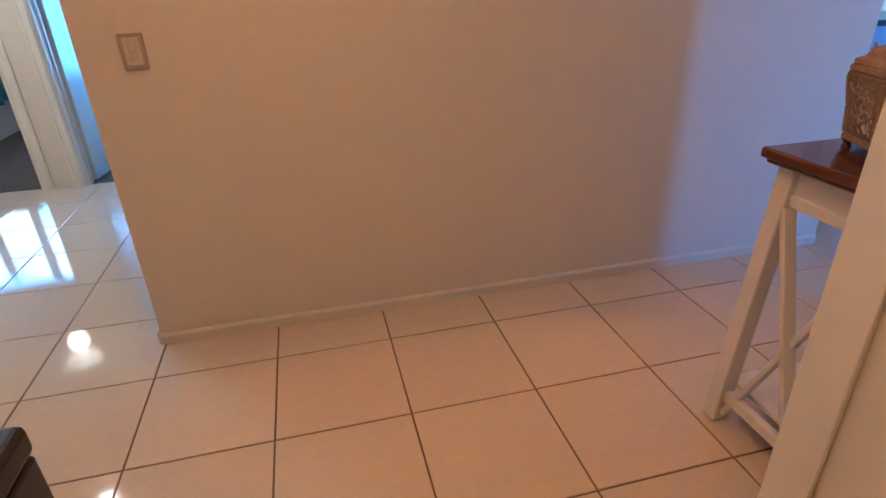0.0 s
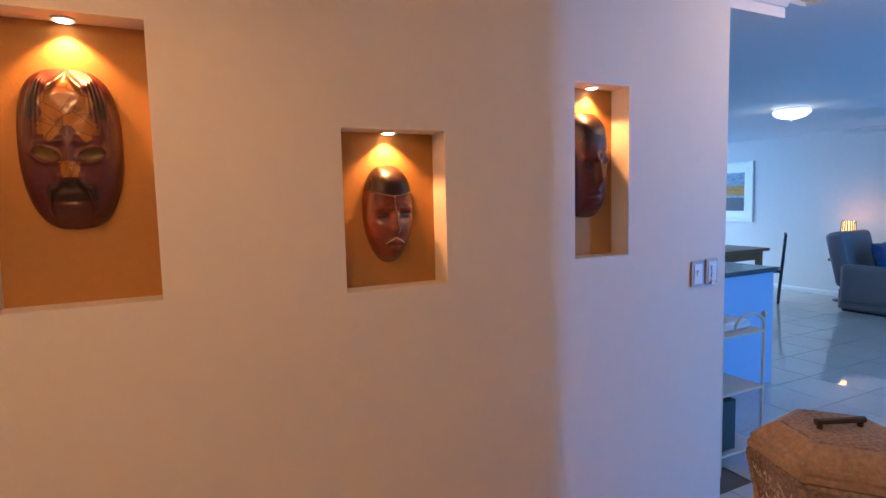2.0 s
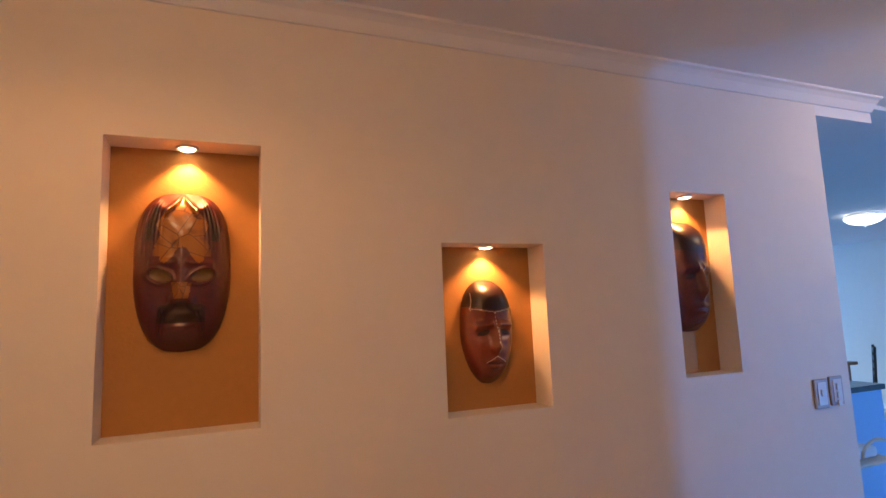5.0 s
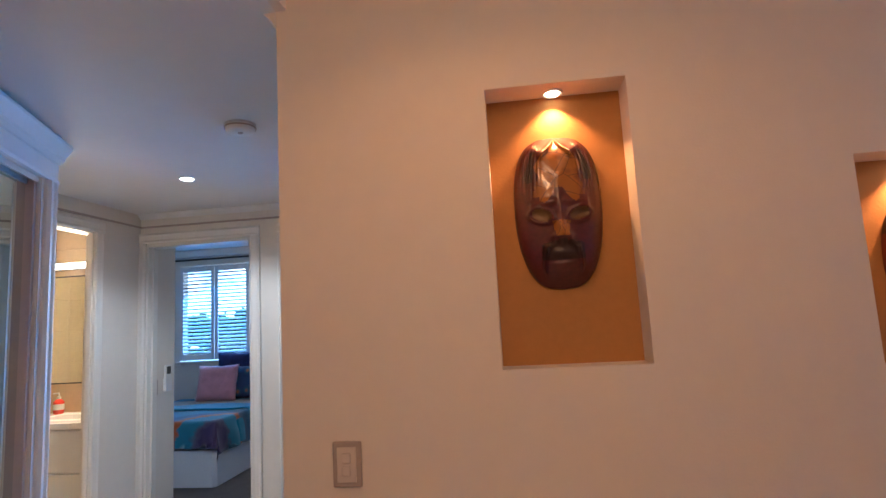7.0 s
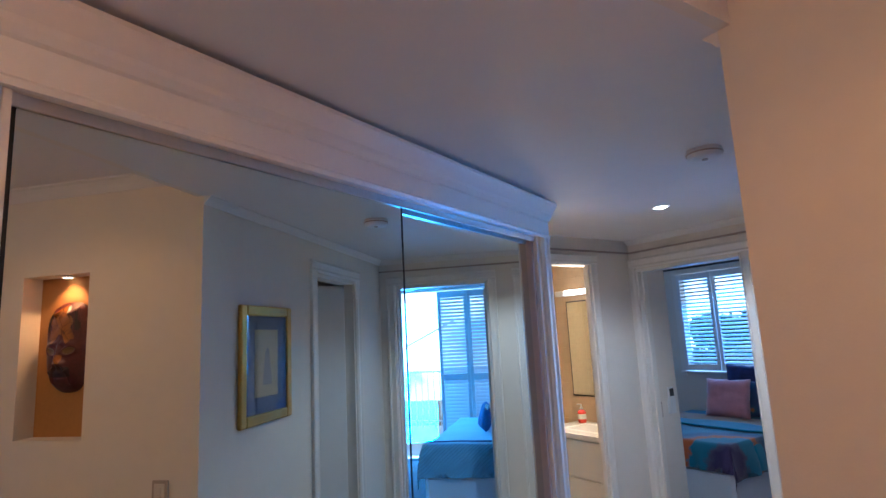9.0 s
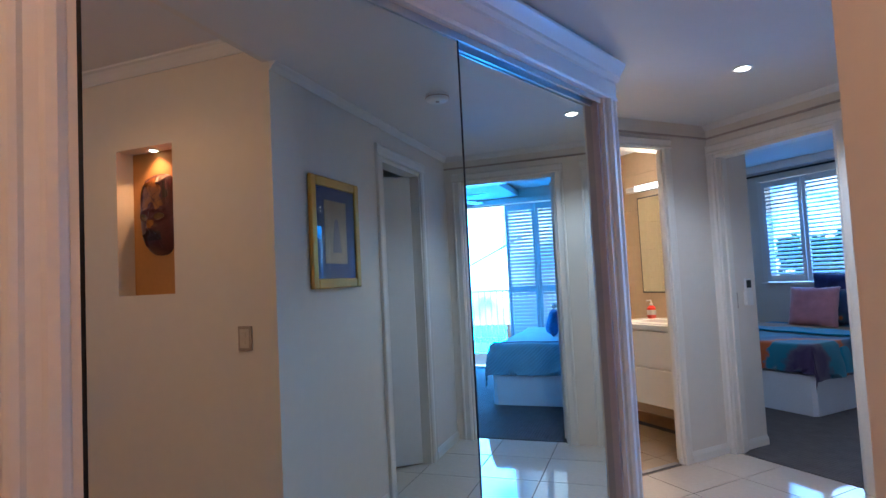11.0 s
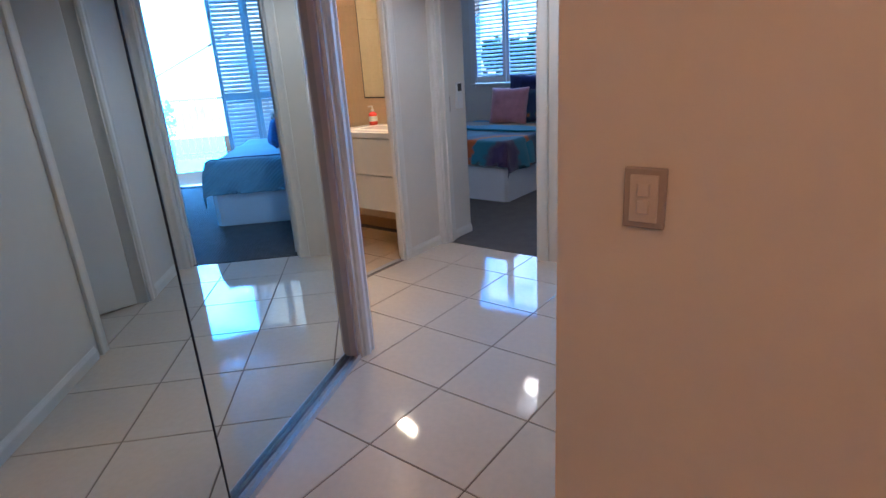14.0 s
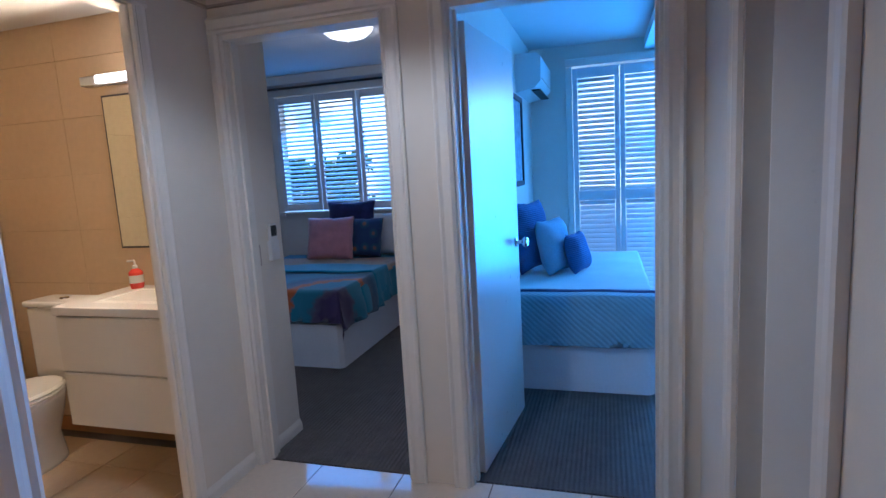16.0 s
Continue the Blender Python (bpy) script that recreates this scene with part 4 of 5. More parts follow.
mask("wall_mask", (0.288, _yb, 1.686), 0.226, 0.405, 0.060, (M_MAROON, *MASK_PAINT), "maroon lacquered carved mask with a gold forehead", 2.9, 0.14, True)
mask("wall_mask", (1.135, _yb, 1.495), 0.168, 0.315, 0.070, (M_MASK_B, *MASK_PAINT), "slim red-brown carved mask with a dark cap and pale dots", 2.5, 0.30, False,
     [(u, 0.36 + 0.10 * abs(u)) for u in np.linspace(-0.8, 0.8, 26)] + [(0, v) for v in np.linspace(0.34, -0.2, 9)] + [(u, -0.52 + 0.05 * math.cos(u * 8)) for u in np.linspace(-0.35, 0.35, 14)] + [(-0.8 + 0.1 * k / 9, 0.42 + 0.035 * k) for k in range(10)])
mask("wall_mask", (1.955, _yb, 1.655), 0.168, 0.402, 0.075, (M_MASK_C, *MASK_PAINT), "long dark red carved mask in a niche", 4.2, 0.16, False)

# ---- console table ----
table = holder("console_table", pose(1.385, -0.635, 0), "white console table with mahogany top and crossed ends", "table")
TL, TD, TH = 1.20, 0.42, 0.825
top = bm_box(-0.04, TL + 0.04, 0.0, TD, TH, TH + 0.028, bevel=0.008, seg=3)
part("tabletop", top, M_MAHOG, table, "polished red-brown timber top")
part("top_lip", bm_box(-0.028, TL + 0.028, 0.012, TD - 0.012, TH - 0.012, TH - 0.0005, bevel=0.004, seg=1), M_MAHOG, table)
SPLAY = 0.065      # how far the feet stand out beyond the top of the legs


def leg_line(x, z):
    """x of an end frame at the height z."""
    return x + (-1 if x < TL / 2 else 1) * SPLAY * (1 - z / TH)


for x in (0.027, TL - 0.027):
    for y in (0.055, TD - 0.055):
        part("leg", beam((leg_line(x, 0.004), y, 0.004), (leg_line(x, TH - 0.012), y, TH - 0.012), 0.05, 0.05), M_WHITEWOOD, table)
    for z, h in ((TH - 0.10, 0.030), (0.10, 0.035)):
        part("side_rail", bm_box(leg_line(x, z) - 0.013, leg_line(x, z) + 0.013, 0.08, TD - 0.08, z - h / 2, z + h / 2, bevel=0.003, seg=1), M_WHITEWOOD, table)
    part("side_panel", bm_box(leg_line(x, TH) - 0.008, leg_line(x, TH) + 0.008, 0.08, TD - 0.08, TH - 0.085, TH - 0.012), M_WHITEWOOD, table)
    z0, z1 = 0.03, TH - 0.12
    part("cross_brace", beam((leg_line(x, z0) - 0.006, 0.08, z0), (leg_line(x, z1) - 0.006, TD - 0.08, z1), 0.036, 0.018), M_WHITEWOOD, table)
    part("cross_brace", beam((leg_line(x, z0) + 0.010, TD - 0.08, z0), (leg_line(x, z1) + 0.010, 0.08, z1), 0.036, 0.018), M_WHITEWOOD, table)
part("apron", bm_box(0.05, TL - 0.05, TD - 0.065, TD - 0.045, TH - 0.13, TH - 0.012, bevel=0.002, seg=1), M_WHITEWOOD, table)
part("apron", bm_box(0.05, TL - 0.05, 0.045, 0.065, TH - 0.13, TH - 0.012, bevel=0.002, seg=1), M_WHITEWOOD, table)
part("lower_shelf", bm_box(0.0, TL, 0.04, TD - 0.04, 0.118, 0.136, bevel=0.003, seg=1), M_WHITEWOOD, table)

# carved box on the table
cb = holder("carved_box", pose(1.602, -0.376, TH + 0.028, 0, 0, -22), "dark carved hexagonal wooden box with pale limewash", "box")


def hexring(r, z, k=1.0):
    return [(r * math.cos(math.radians(60 * i + 30)), k * r * math.sin(math.radians(60 * i + 30)), z) for i in range(6)]


def hexstack(rings):
    bm = bmesh.new()
    vs = [[bm.verts.new(p) for p in hexring(r, z)] for r, z in rings]
    for a, b in zip(vs, vs[1:]):
        for i in range(6):
            bm.faces.new([a[i], a[(i + 1) % 6], b[(i + 1) % 6], b[i]])
    bm.faces.new(vs[0][::-1])
    bm.faces.new(vs[-1])
    return bm


part("body", hexstack([(0.122, 0.028), (0.126, 0.045), (0.133, 0.10), (0.147, 0.150), (0.152, 0.172), (0.148, 0.178)]), M_CARVED, cb, "dark carved panels with pale limewash")
part("base_band", hexstack([(0.120, 0.018), (0.129, 0.021), (0.129, 0.032), (0.122, 0.036)]), M_LIMED, cb)
part("rim_band", hexstack([(0.140, 0.178), (0.150, 0.181), (0.150, 0.192), (0.140, 0.196)]), M_LIMED, cb)
part("lid", hexstack([(0.146, 0.197), (0.145, 0.206), (0.126, 0.213), (0.116, 0.228), (0.108, 0.233), (0.10, 0.235)]), M_LIMED, cb, "stepped brown lid")
part("lid_carving", hexstack([(0.097, 0.2355), (0.093, 0.238), (0.05, 0.239)]), M_CARVED, cb)
hb = bmesh.new()
rod(hb, (-0.04, 0, 0.238), (-0.04, 0, 0.252), 0.005)
rod(hb, (0.04, 0, 0.238), (0.04, 0, 0.252), 0.005)
rod(hb, (-0.048, 0, 0.252), (0.048, 0, 0.252), 0.006)
part("lid_handle", hb, M_DARKWOOD, cb, "dark metal handle")
cb.scale = (1.0, 1.0, 1.02)
random.seed(31)
for i in range(6):
    a = math.radians(60 * i + 30)
    b = math.radians(60 * i + 90)
    for lo, hi, z0, z1 in ((0.125, 0.133, 0.036, 0.10), (0.133, 0.148, 0.10, 0.17)):
        part("corner_post", beam((lo * math.cos(a), lo * math.sin(a), z0), (hi * math.cos(a), hi * math.sin(a), z1), 0.011, 0.011), M_LIMED, cb)
    part("foot", turned([(0, 0), (0.012, 0), (0.008, 0.010), (0.016, 0.019), (0, 0.019)], 10, Matrix.Translation((0.112 * math.cos(a), 0.112 * math.sin(a), 0))), M_DARKWOOD, cb)
    # leaf strokes carved into each panel
    strokes = bmesh.new()
    for k in range(90):
        f = 0.12 + 0.76 * random.random()
        z = 0.045 + 0.11 * random.random()
        r = 0.126 + 0.007 * min(1, (z - 0.045) / 0.055) + 0.014 * max(0, (z - 0.10) / 0.05)
        p = Vector((r * (math.cos(a) * (1 - f) + math.cos(b) * f), r * (math.sin(a) * (1 - f) + math.sin(b) * f), z))
        n = Vector((math.cos((a + b) / 2), math.sin((a + b) / 2), 0))
        side = Vector((-n.y, n.x, 0)) * random.uniform(-0.006, 0.006)
        up = Vector((0, 0, random.uniform(0.003, 0.009)))
        w = Vector((-n.y, n.x, 0)) * random.uniform(0.0006, 0.0016)
        vs = [strokes.verts.new(q) for q in (p - up - side, p + w + n * 0.001, p + up + side + n * 0.002, p - w + n * 0.001, p + n * 0.004)]
        for q0, q1 in ((0, 1), (1, 2), (2, 3), (3, 0)):
            strokes.faces.new([vs[q0], vs[q1], vs[4]])
    part("carved_leaves", strokes, M_LIMEPALE, cb, "pale limewashed carving")

# ---- ottoman ----
ott = holder("ottoman", pose(-0.66, -0.45, 0, 0, 0, 0), "square black leather storage ottoman", "ottoman")
OW = 0.40
part("body", bm_box(-OW / 2, OW / 2, -OW / 2, OW / 2, 0.015, 0.335, bevel=0.012), M_LEATHER, ott)
part("lid", bm_box(-OW / 2 - 0.006, OW / 2 + 0.006, -OW / 2 - 0.006, OW / 2 + 0.006, 0.34, 0.42, bevel=0.02, seg=3), M_LEATHER, ott, "padded lid")
for x in (-1, 1):
    for y in (-1, 1):
        part("foot", bm_box(x * 0.16 - 0.015, x * 0.16 + 0.015, y * 0.16 - 0.015, y * 0.16 + 0.015, 0, 0.016), M_BLACK, ott)

# ---- gold framed picture ----
pic = holder("framed_picture", pose(CX, 1.145, 1.56, 0, 0, -90), "gold framed print with a blue mount", "picture")
PW, PH, FW = 0.475, 0.56, 0.05
for x0, x1, z0, z1 in ((-PW / 2, -PW / 2 + FW, -PH / 2, PH / 2), (PW / 2 - FW, PW / 2, -PH / 2, PH / 2), (-PW / 2 + FW, PW / 2 - FW, PH / 2 - FW, PH / 2), (-PW / 2 + FW, PW / 2 - FW, -PH / 2, -PH / 2 + FW)):
    part("frame", bm_box(x0, x1, -0.024, -0.001, z0, z1, bevel=0.009, seg=3), M_GOLD, pic)
part("mount", bm_box(-PW / 2 + FW - 0.004, PW / 2 - FW + 0.004, -0.012, -0.004, -PH / 2 + FW - 0.004, PH / 2 - FW + 0.004), M_BLUEMAT, pic, "deep blue card mount")
part("print", bm_box(-0.10, 0.11, -0.0145, -0.0122, -0.155, 0.165), M_PAPER, pic, "cream printed paper")
part("print_figure", turned([(0, 0), (0.045, 0), (0.03, 0.09), (0.018, 0.16), (0, 0.18)], 16, Matrix.Translation((0, -0.0148, -0.10)) @ Matrix.Diagonal((1, 0.01, 1, 1))), M_INK, pic, "grey painted shape")
gm = bpy.data.materials.new("picture_glass")
gm.use_nodes = True
_b = gm.node_tree.nodes["Principled BSDF"]
_b.inputs["Transmission Weight"].default_value, _b.inputs["Roughness"].default_value, _b.inputs["IOR"].default_value = 1.0, 0.0, 1.45
gl = part("glass", bm_box(-PW / 2 + FW - 0.003, PW / 2 - FW + 0.003, -0.019, -0.017, -PH / 2 + FW - 0.003, PH / 2 - FW + 0.003), gm, pic)
gl.visible_shadow = False

# ---- bathroom ----
bath_floor = slab("floor_bath", -4.2, BX - 0.06, 0.95, 3.06, -0.03, -0.004, M_GROUT, "beige bathroom floor tiles with dark grout", "floor")
for i in range(6):
    for j in range(8):
        x, y = -4.2 + 0.30 * i, 0.95 + 0.30 * j
        x1, y1 = min(x + 0.297, BX - 0.06), min(y + 0.297, 3.058)
        if x1 - x > 0.03 and y1 - y > 0.03:
            part("tile", bm_box(x + 0.003, x1, y + 0.003, y1, -0.008, 0.0), M_BTILE, bath_floor)
bw = structure(new("bathroom_wall_tiles"), "large cream bathroom wall tiles", "wall tiles")
_tw = bm_box(0.001, 0.599, 0.0, 0.008, 0.001, 0.299)
_twm = bpy.data.meshes.new("wall_tile")
_tw.to_mesh(_twm)
_tw.free()
_twm.materials.append(M_BTILE)
for k in range(8):
    for i in range(3):
        ob = new("wall_tile", _twm)
        ob.parent = bw
        ob.matrix_basis = Matrix.Translation((-4.19, 1.25 + 0.6 * i + 0.6, 0.3 * k)) @ Matrix.Rotation(-math.pi / 2, 4, "Z")
    for i in range(2):
        ob = new("wall_tile", _twm)
        ob.parent = bw
        ob.matrix_basis = Matrix.Translation((-4.18 + 0.6 * i, 3.05, 0.3 * k))

van = holder("vanity", pose(-3.24, 2.573, 0), "white wall-hung bathroom vanity with two drawers", "vanity")
VW, VD = 0.635, 0.475
part("cabinet", bm_box(0, VW, 0.02, VD, 0.31, 0.85, bevel=0.003, seg=1), M_VANITY, van)
for z0, z1 in ((0.315, 0.575), (0.583, 0.845)):
    d = part("drawer", bm_box(0.003, VW - 0.003, 0.0, 0.019, z0, z1, bevel=0.003, seg=1), M_VANITY, van)
    part("finger_pull", bm_box(0.02, VW - 0.02, -0.004, 0.006, z1 - 0.012, z1 - 0.004), M_VANITY, d)
bt = bm_box(-0.008, VW + 0.008, -0.008, VD, 0.852, 0.892, bevel=0.006)
part("benchtop", bt, M_CERAMIC, van, "white moulded basin top")
bs = bmesh.new()
rim = [(0.16, 0.10), (VW - 0.12, 0.10), (VW - 0.12, 0.36), (0.16, 0.36)]
for k, (ins, z) in enumerate(((-0.02, 0.8935), (0.0, 0.9), (0.012, 0.894), (0.05, 0.8935))):
    vs = [bs.verts.new((x + (ins if x < 0.4 else -ins), y + (ins if y < 0.2 else -ins), z)) for x, y in rim]
    if k:
        for i in range(4):
            bs.faces.new([prev[i], prev[(i + 1) % 4], vs[(i + 1) % 4], vs[i]])
    prev = vs
bs.faces.new(prev)
part("basin", bs, M_CERAMIC, van, "shallow rectangular basin")
tap = bmesh.new()
rod(tap, (0.45, 0.41, 0.892), (0.45, 0.41, 1.0), 0.016, 14)
rod(tap, (0.45, 0.41, 0.98), (0.45, 0.27, 0.965), 0.011, 12)
part("tap", tap, M_CHROME, van, "chrome mixer tap")
part("tap_lever", beam((0.45, 0.41, 1.0), (0.45, 0.36, 1.035), 0.02, 0.008), M_CHROME, van)

sp = holder("soap_bottle", pose(-3.15, 2.97, 0.893), "red liquid soap pump bottle on the vanity", "soap bottle")
part("bottle", turned([(0, 0), (0.03, 0), (0.034, 0.02), (0.034, 0.085), (0.014, 0.105), (0, 0.105)], 18), M_SOAP, sp)
part("bottle_label", turned([(0.0345, 0.03), (0.0352, 0.03), (0.0352, 0.07), (0.0345, 0.07)], 18), M_CLEAR, sp, "white label band")
pb = turned([(0, 0.105), (0.013, 0.105), (0.013, 0.12), (0.005, 0.124), (0.005, 0.145), (0, 0.145)], 12)
rod(pb, (0, 0, 0.145), (-0.045, 0, 0.142), 0.006, 8)
part("pump", pb, M_CLEAR, sp, "white pump")

structure(part("bath_skirting", bm_box(-4.18, -2.61, 3.036, 3.0495, 0.001, 0.09), M_TAN), "tan bathroom skirting tiles", "baseboard")
bmr = holder("bathroom_mirror", pose(-3.285, 3.049, 1.13), "tall frameless bathroom mirror over the vanity", "mirror")
part("backing", bm_box(-0.004, 0.664, -0.013, 0, -0.034, 0.765), M_DARKFRAME, bmr, "dark edge frame")
part("mirror", bm_box(0.006, 0.654, -0.016, -0.0125, -0.024, 0.755), M_MIRROR, bmr)
bl = holder("mirror_light", pose(-3.27, 3.049, 1.955), "white batten light over the bathroom mirror", "wall light")
part("housing", bm_box(-0.10, 0.52, -0.055, 0, -0.012, 0.035, bevel=0.006), M_ACPLASTIC, bl)
part("tube", bm_box(0.03, 0.50, -0.085, -0.0565, -0.012, 0.030, bevel=0.010, seg=3), M_TUBE, bl, "glowing diffuser")

wc = holder("toilet", pose(-3.65, 2.588, 0), "white ceramic toilet beside the vanity", "toilet")


def oval(rx, ry, z, cy=0.0, n=24):
    return [(rx * math.cos(2 * math.pi * i / n), cy + ry * math.sin(2 * math.pi * i / n), z) for i in range(n)]


def loft(rings, close=True):
    bm = bmesh.new()
    vs = [[bm.verts.new(p) for p in r] for r in rings]
    n = len(rings[0])
    for a, b in zip(vs, vs[1:]):
        for i in range(n):
            bm.faces.new([a[i], a[(i + 1) % n], b[(i + 1) % n], b[i]])
    bm.faces.new(vs[0][::-1])
    if close:
        bm.faces.new(vs[-1])
    return bm


smooth(part("bowl", loft([oval(0.11, 0.24, 0), oval(0.11, 0.24, 0.02), oval(0.10, 0.22, 0.15), oval(0.15, 0.25, 0.28), oval(0.185, 0.26, 0.37), oval(0.185, 0.26, 0.395)]), M_CERAMIC, wc))
part("seat", loft([oval(0.188, 0.262, 0.398), oval(0.192, 0.266, 0.404), oval(0.19, 0.264, 0.414)]), M_CERAMIC, wc)
part("lid", loft([oval(0.186, 0.26, 0.4165), oval(0.19, 0.264, 0.424), oval(0.175, 0.25, 0.435)]), M_CERAMIC, wc, "closed white lid")
cis = part("cistern", bm_box(-0.19, 0.19, 0.28, 0.458, 0.40, 0.80, bevel=0.02, seg=3), M_CERAMIC, wc)
part("cistern_lid", bm_box(-0.20, 0.20, 0.27, 0.462, 0.802, 0.835, bevel=0.012, seg=3), M_CERAMIC, wc)
part("flush_button", turned([(0, 0.835), (0.025, 0.835), (0.024, 0.841), (0, 0.842)], 20, Matrix.Translation((0, 0.365, 0))), M_CHROME, wc, "chrome dual flush button")
mat_ = part("bath_mat", bm_box(-3.75, -3.30, 1.75, 2.18, 0.0, 0.016, bevel=0.006), M_TEAL)
tagged(mat_, "teal cotton bath mat on the tiles", "bath mat")

# ---- shutters ----


def shutter(name, m, w, h, rows, label, tilt=35, pitch=0.047):
    """A plantation shutter panel: stiles, rails and tilted slats. rows: (z0, z1) of each bank of slats."""
    th = holder(name, m, label, "shutter", "white plantation shutters")
    st = 0.045
    for x in (0, w - st):
        part("stile", bm_box(x, x + st, 0, 0.028, 0, h, bevel=0.003, seg=1), M_SHUTTER, th)
    edges = [0.0] + [z for r in rows for z in r] + [h]
    for z0, z1 in zip(edges[::2], edges[1::2]):
        part("rail", bm_box(st, w - st, 0.001, 0.027, z0, z1, bevel=0.002, seg=1), M_SHUTTER, th)
    sl = bmesh.new()
    n = 8
    a = [sl.verts.new((st + 0.002, 0.030 * math.cos(2 * math.pi * i / n), 0.0045 * math.sin(2 * math.pi * i / n))) for i in range(n)]
    b = [sl.verts.new((w - st - 0.002, v.co.y, v.co.z)) for v in a]
    for i in range(n):
        sl.faces.new([a[i], a[(i + 1) % n], b[(i + 1) % n], b[i]])
    sl.faces.new(a[::-1]); sl.faces.new(b)
    bmesh.ops.recalc_face_normals(sl, faces=sl.faces)
    me = bpy.data.meshes.new("slat")
    sl.to_mesh(me); sl.free()
    me.materials.append(M_SHUTTER)
    for z0, z1 in rows:
        k = max(1, round((z1 - z0) / pitch))
        for i in range(k):
            o = new("slat", me)
            o.parent = th
            o.matrix_basis = Matrix.Translation((0, 0.014, z0 + (i + 0.5) * (z1 - z0) / k)) @ Matrix.Rotation(radians(tilt), 4, "X")
    return th


ww = (WIN[1] - WIN[0]) / 3
for i in range(3):
    shutter("shutter", pose(WIN[0] + i * ww + 0.004, 6.17, WIN[2] + 0.01), ww - 0.008, WIN[3] - WIN[2] - 0.02, [(0.075, 1.17)], "white louvred shutter panel in the bedroom window", 30)
structure(part("window_sill", bm_box(WIN[0] - 0.05, WIN[1] + 0.05, 6.13, 6.30, WIN[2] - 0.025, WIN[2] - 0.001, bevel=0.004), M_TRIM), "white window sill", "window")
for a, b, c, d in ((WIN[0] - 0.06, WIN[0], WIN[2] - 0.06, WIN[3] + 0.06), (WIN[1], WIN[1] + 0.06, WIN[2] - 0.06, WIN[3] + 0.06)):
    structure(part("window_trim", bm_box(a, b, 6.18, 6.199, c, d, bevel=0.003, seg=1), M_TRIM), "white window architrave", "window")
structure(part("window_trim", bm_box(WIN[0] - 0.06, WIN[1] + 0.06, 6.17, 6.199, WIN[3], WIN[3] + 0.07, bevel=0.003, seg=1), M_TRIM), "white window head", "window")
structure(part("pelmet", bm_box(-4.8, -1.7, 6.02, 6.199, 2.41, 2.499, bevel=0.004, seg=1), M_CEIL), "white pelmet over the window", "pelmet")
cr = holder("curtain_rail", pose(-4.5, 6.06, 2.375), "dark curtain rail under the pelmet", "curtain rail")
rb = bmesh.new()
rod(rb, (0, 0, 0), (2.0, 0, 0), 0.012, 10)
part("rod", rb, M_DARKWOOD, cr)
for x in (0.2, 1.8):
    part("bracket", beam((x, 0, 0), (x, 0, 0.036), 0.012, 0.012), M_CHROME, cr)
for x, w in ((-1.075, 0.42), (-0.652, 0.42)):
    shutter("shutter", pose(x, 6.17, 0.02), w, 2.26, [(0.10, 1.03), (1.12, 2.17)], "tall white louvred shutter beside the balcony door", 44)
structure(part("door_frame", bm_box(0.64, 0.699, 6.19, 6.28, 0, 2.295, bevel=0.003, seg=1), M_TRIM), "white sliding door frame", "door frame")
structure(part("door_sill", bm_box(-0.228, 0.64, 6.19, 6.34, -0.01, 0.03, bevel=0.003, seg=1), M_ALU), "aluminium sliding door sill", "door frame")
structure(part("door_trim", bm_box(-1.14, -1.08, 6.18, 6.199, 0, 2.30, bevel=0.003, seg=1), M_TRIM), "white balcony door architrave", "door frame")
structure(part("door_trim", bm_box(-1.14, 0.76, 6.17, 6.199, 2.30, 2.37, bevel=0.003, seg=1), M_TRIM), "white balcony door head", "door frame")

# ---- first bedroom ----
bed1 = holder("bed", pose(-4.15, 4.20, 0), "bed with white valance, mattress and teal sheets", "bed")
part("valance", loft([[(x, y, z) for x, y in ((0.02, 0.05), (0.05, 0.02), (1.47, 0.0), (1.5, 0.03), (1.5, 1.77), (1.47, 1.80), (0.05, 1.80), (0.02, 1.77))] for z in (0.01, 0.34)]), M_SHEET, bed1, "white fitted valance")
part("mattress", bm_box(0.01, 1.49, 0.01, 1.79, 0.345, 0.56, bevel=0.05, seg=4), M_SHEET, bed1)
smooth(part("teal_sheet", drape(0.0, 1.5, 0.35, 1.78, 0.565, (0.22, 0.25, 0.0, 0.0)), M_TEAL, bed1, "smooth teal top sheet"))
q = smooth(part("quilt", drape(-4.15, -2.65, 4.20, 4.92, 0.590, (0.25, 0.30, 0.24, 0.0), wave=0.02), M_QUILT))
tagged(q, "printed quilt in teal, orange and purple over the bed's foot", "quilt")
qf = smooth(part("quilt_fold", drape(-4.15, -2.65, 4.83, 5.14, 0.612, (0.18, 0.24, 0.0, 0.0)), M_TEAL))
tagged(qf, "plain teal turned-back fold of the quilt", "quilt")
th_ = smooth(part("throw_blanket", drape(-4.15, -2.66, 5.15, 5.62, 0.592, (0.1, 0.06, 0.0, 0.0)), M_LEOPARD))
tagged(th_, "tan spotted blanket across the bed", "blanket")
pillow("pillow", 0.54, 0.54, 0.16, M_NAVY, pose(-3.35, 5.93, 0.88, -10, 0, 0), "navy patterned pillow propped at the bed's head")
pillow("pillow", 0.58, 0.44, 0.15, M_SHEET, pose(-3.0, 5.97, 0.80, -10, 0, 0), "white pillow propped at the bed's head")
pillow("cushion", 0.50, 0.44, 0.17, M_PINKFUR, pose(-3.44, 5.62, 0.80, -16, 0, 4), "fluffy pink cushion on the bed", rough=0.010)
pillow("cushion", 0.40, 0.40, 0.14, M_OWLCUSHION, pose(-3.12, 5.75, 0.79, -16, 0, -6), "teal and orange patterned cushion on the bed")
rm = holder("air_conditioner_remote", pose(-2.4645, 3.19, 1.10, 0, 0, 90), "white remote in a wall holder", "remote control")
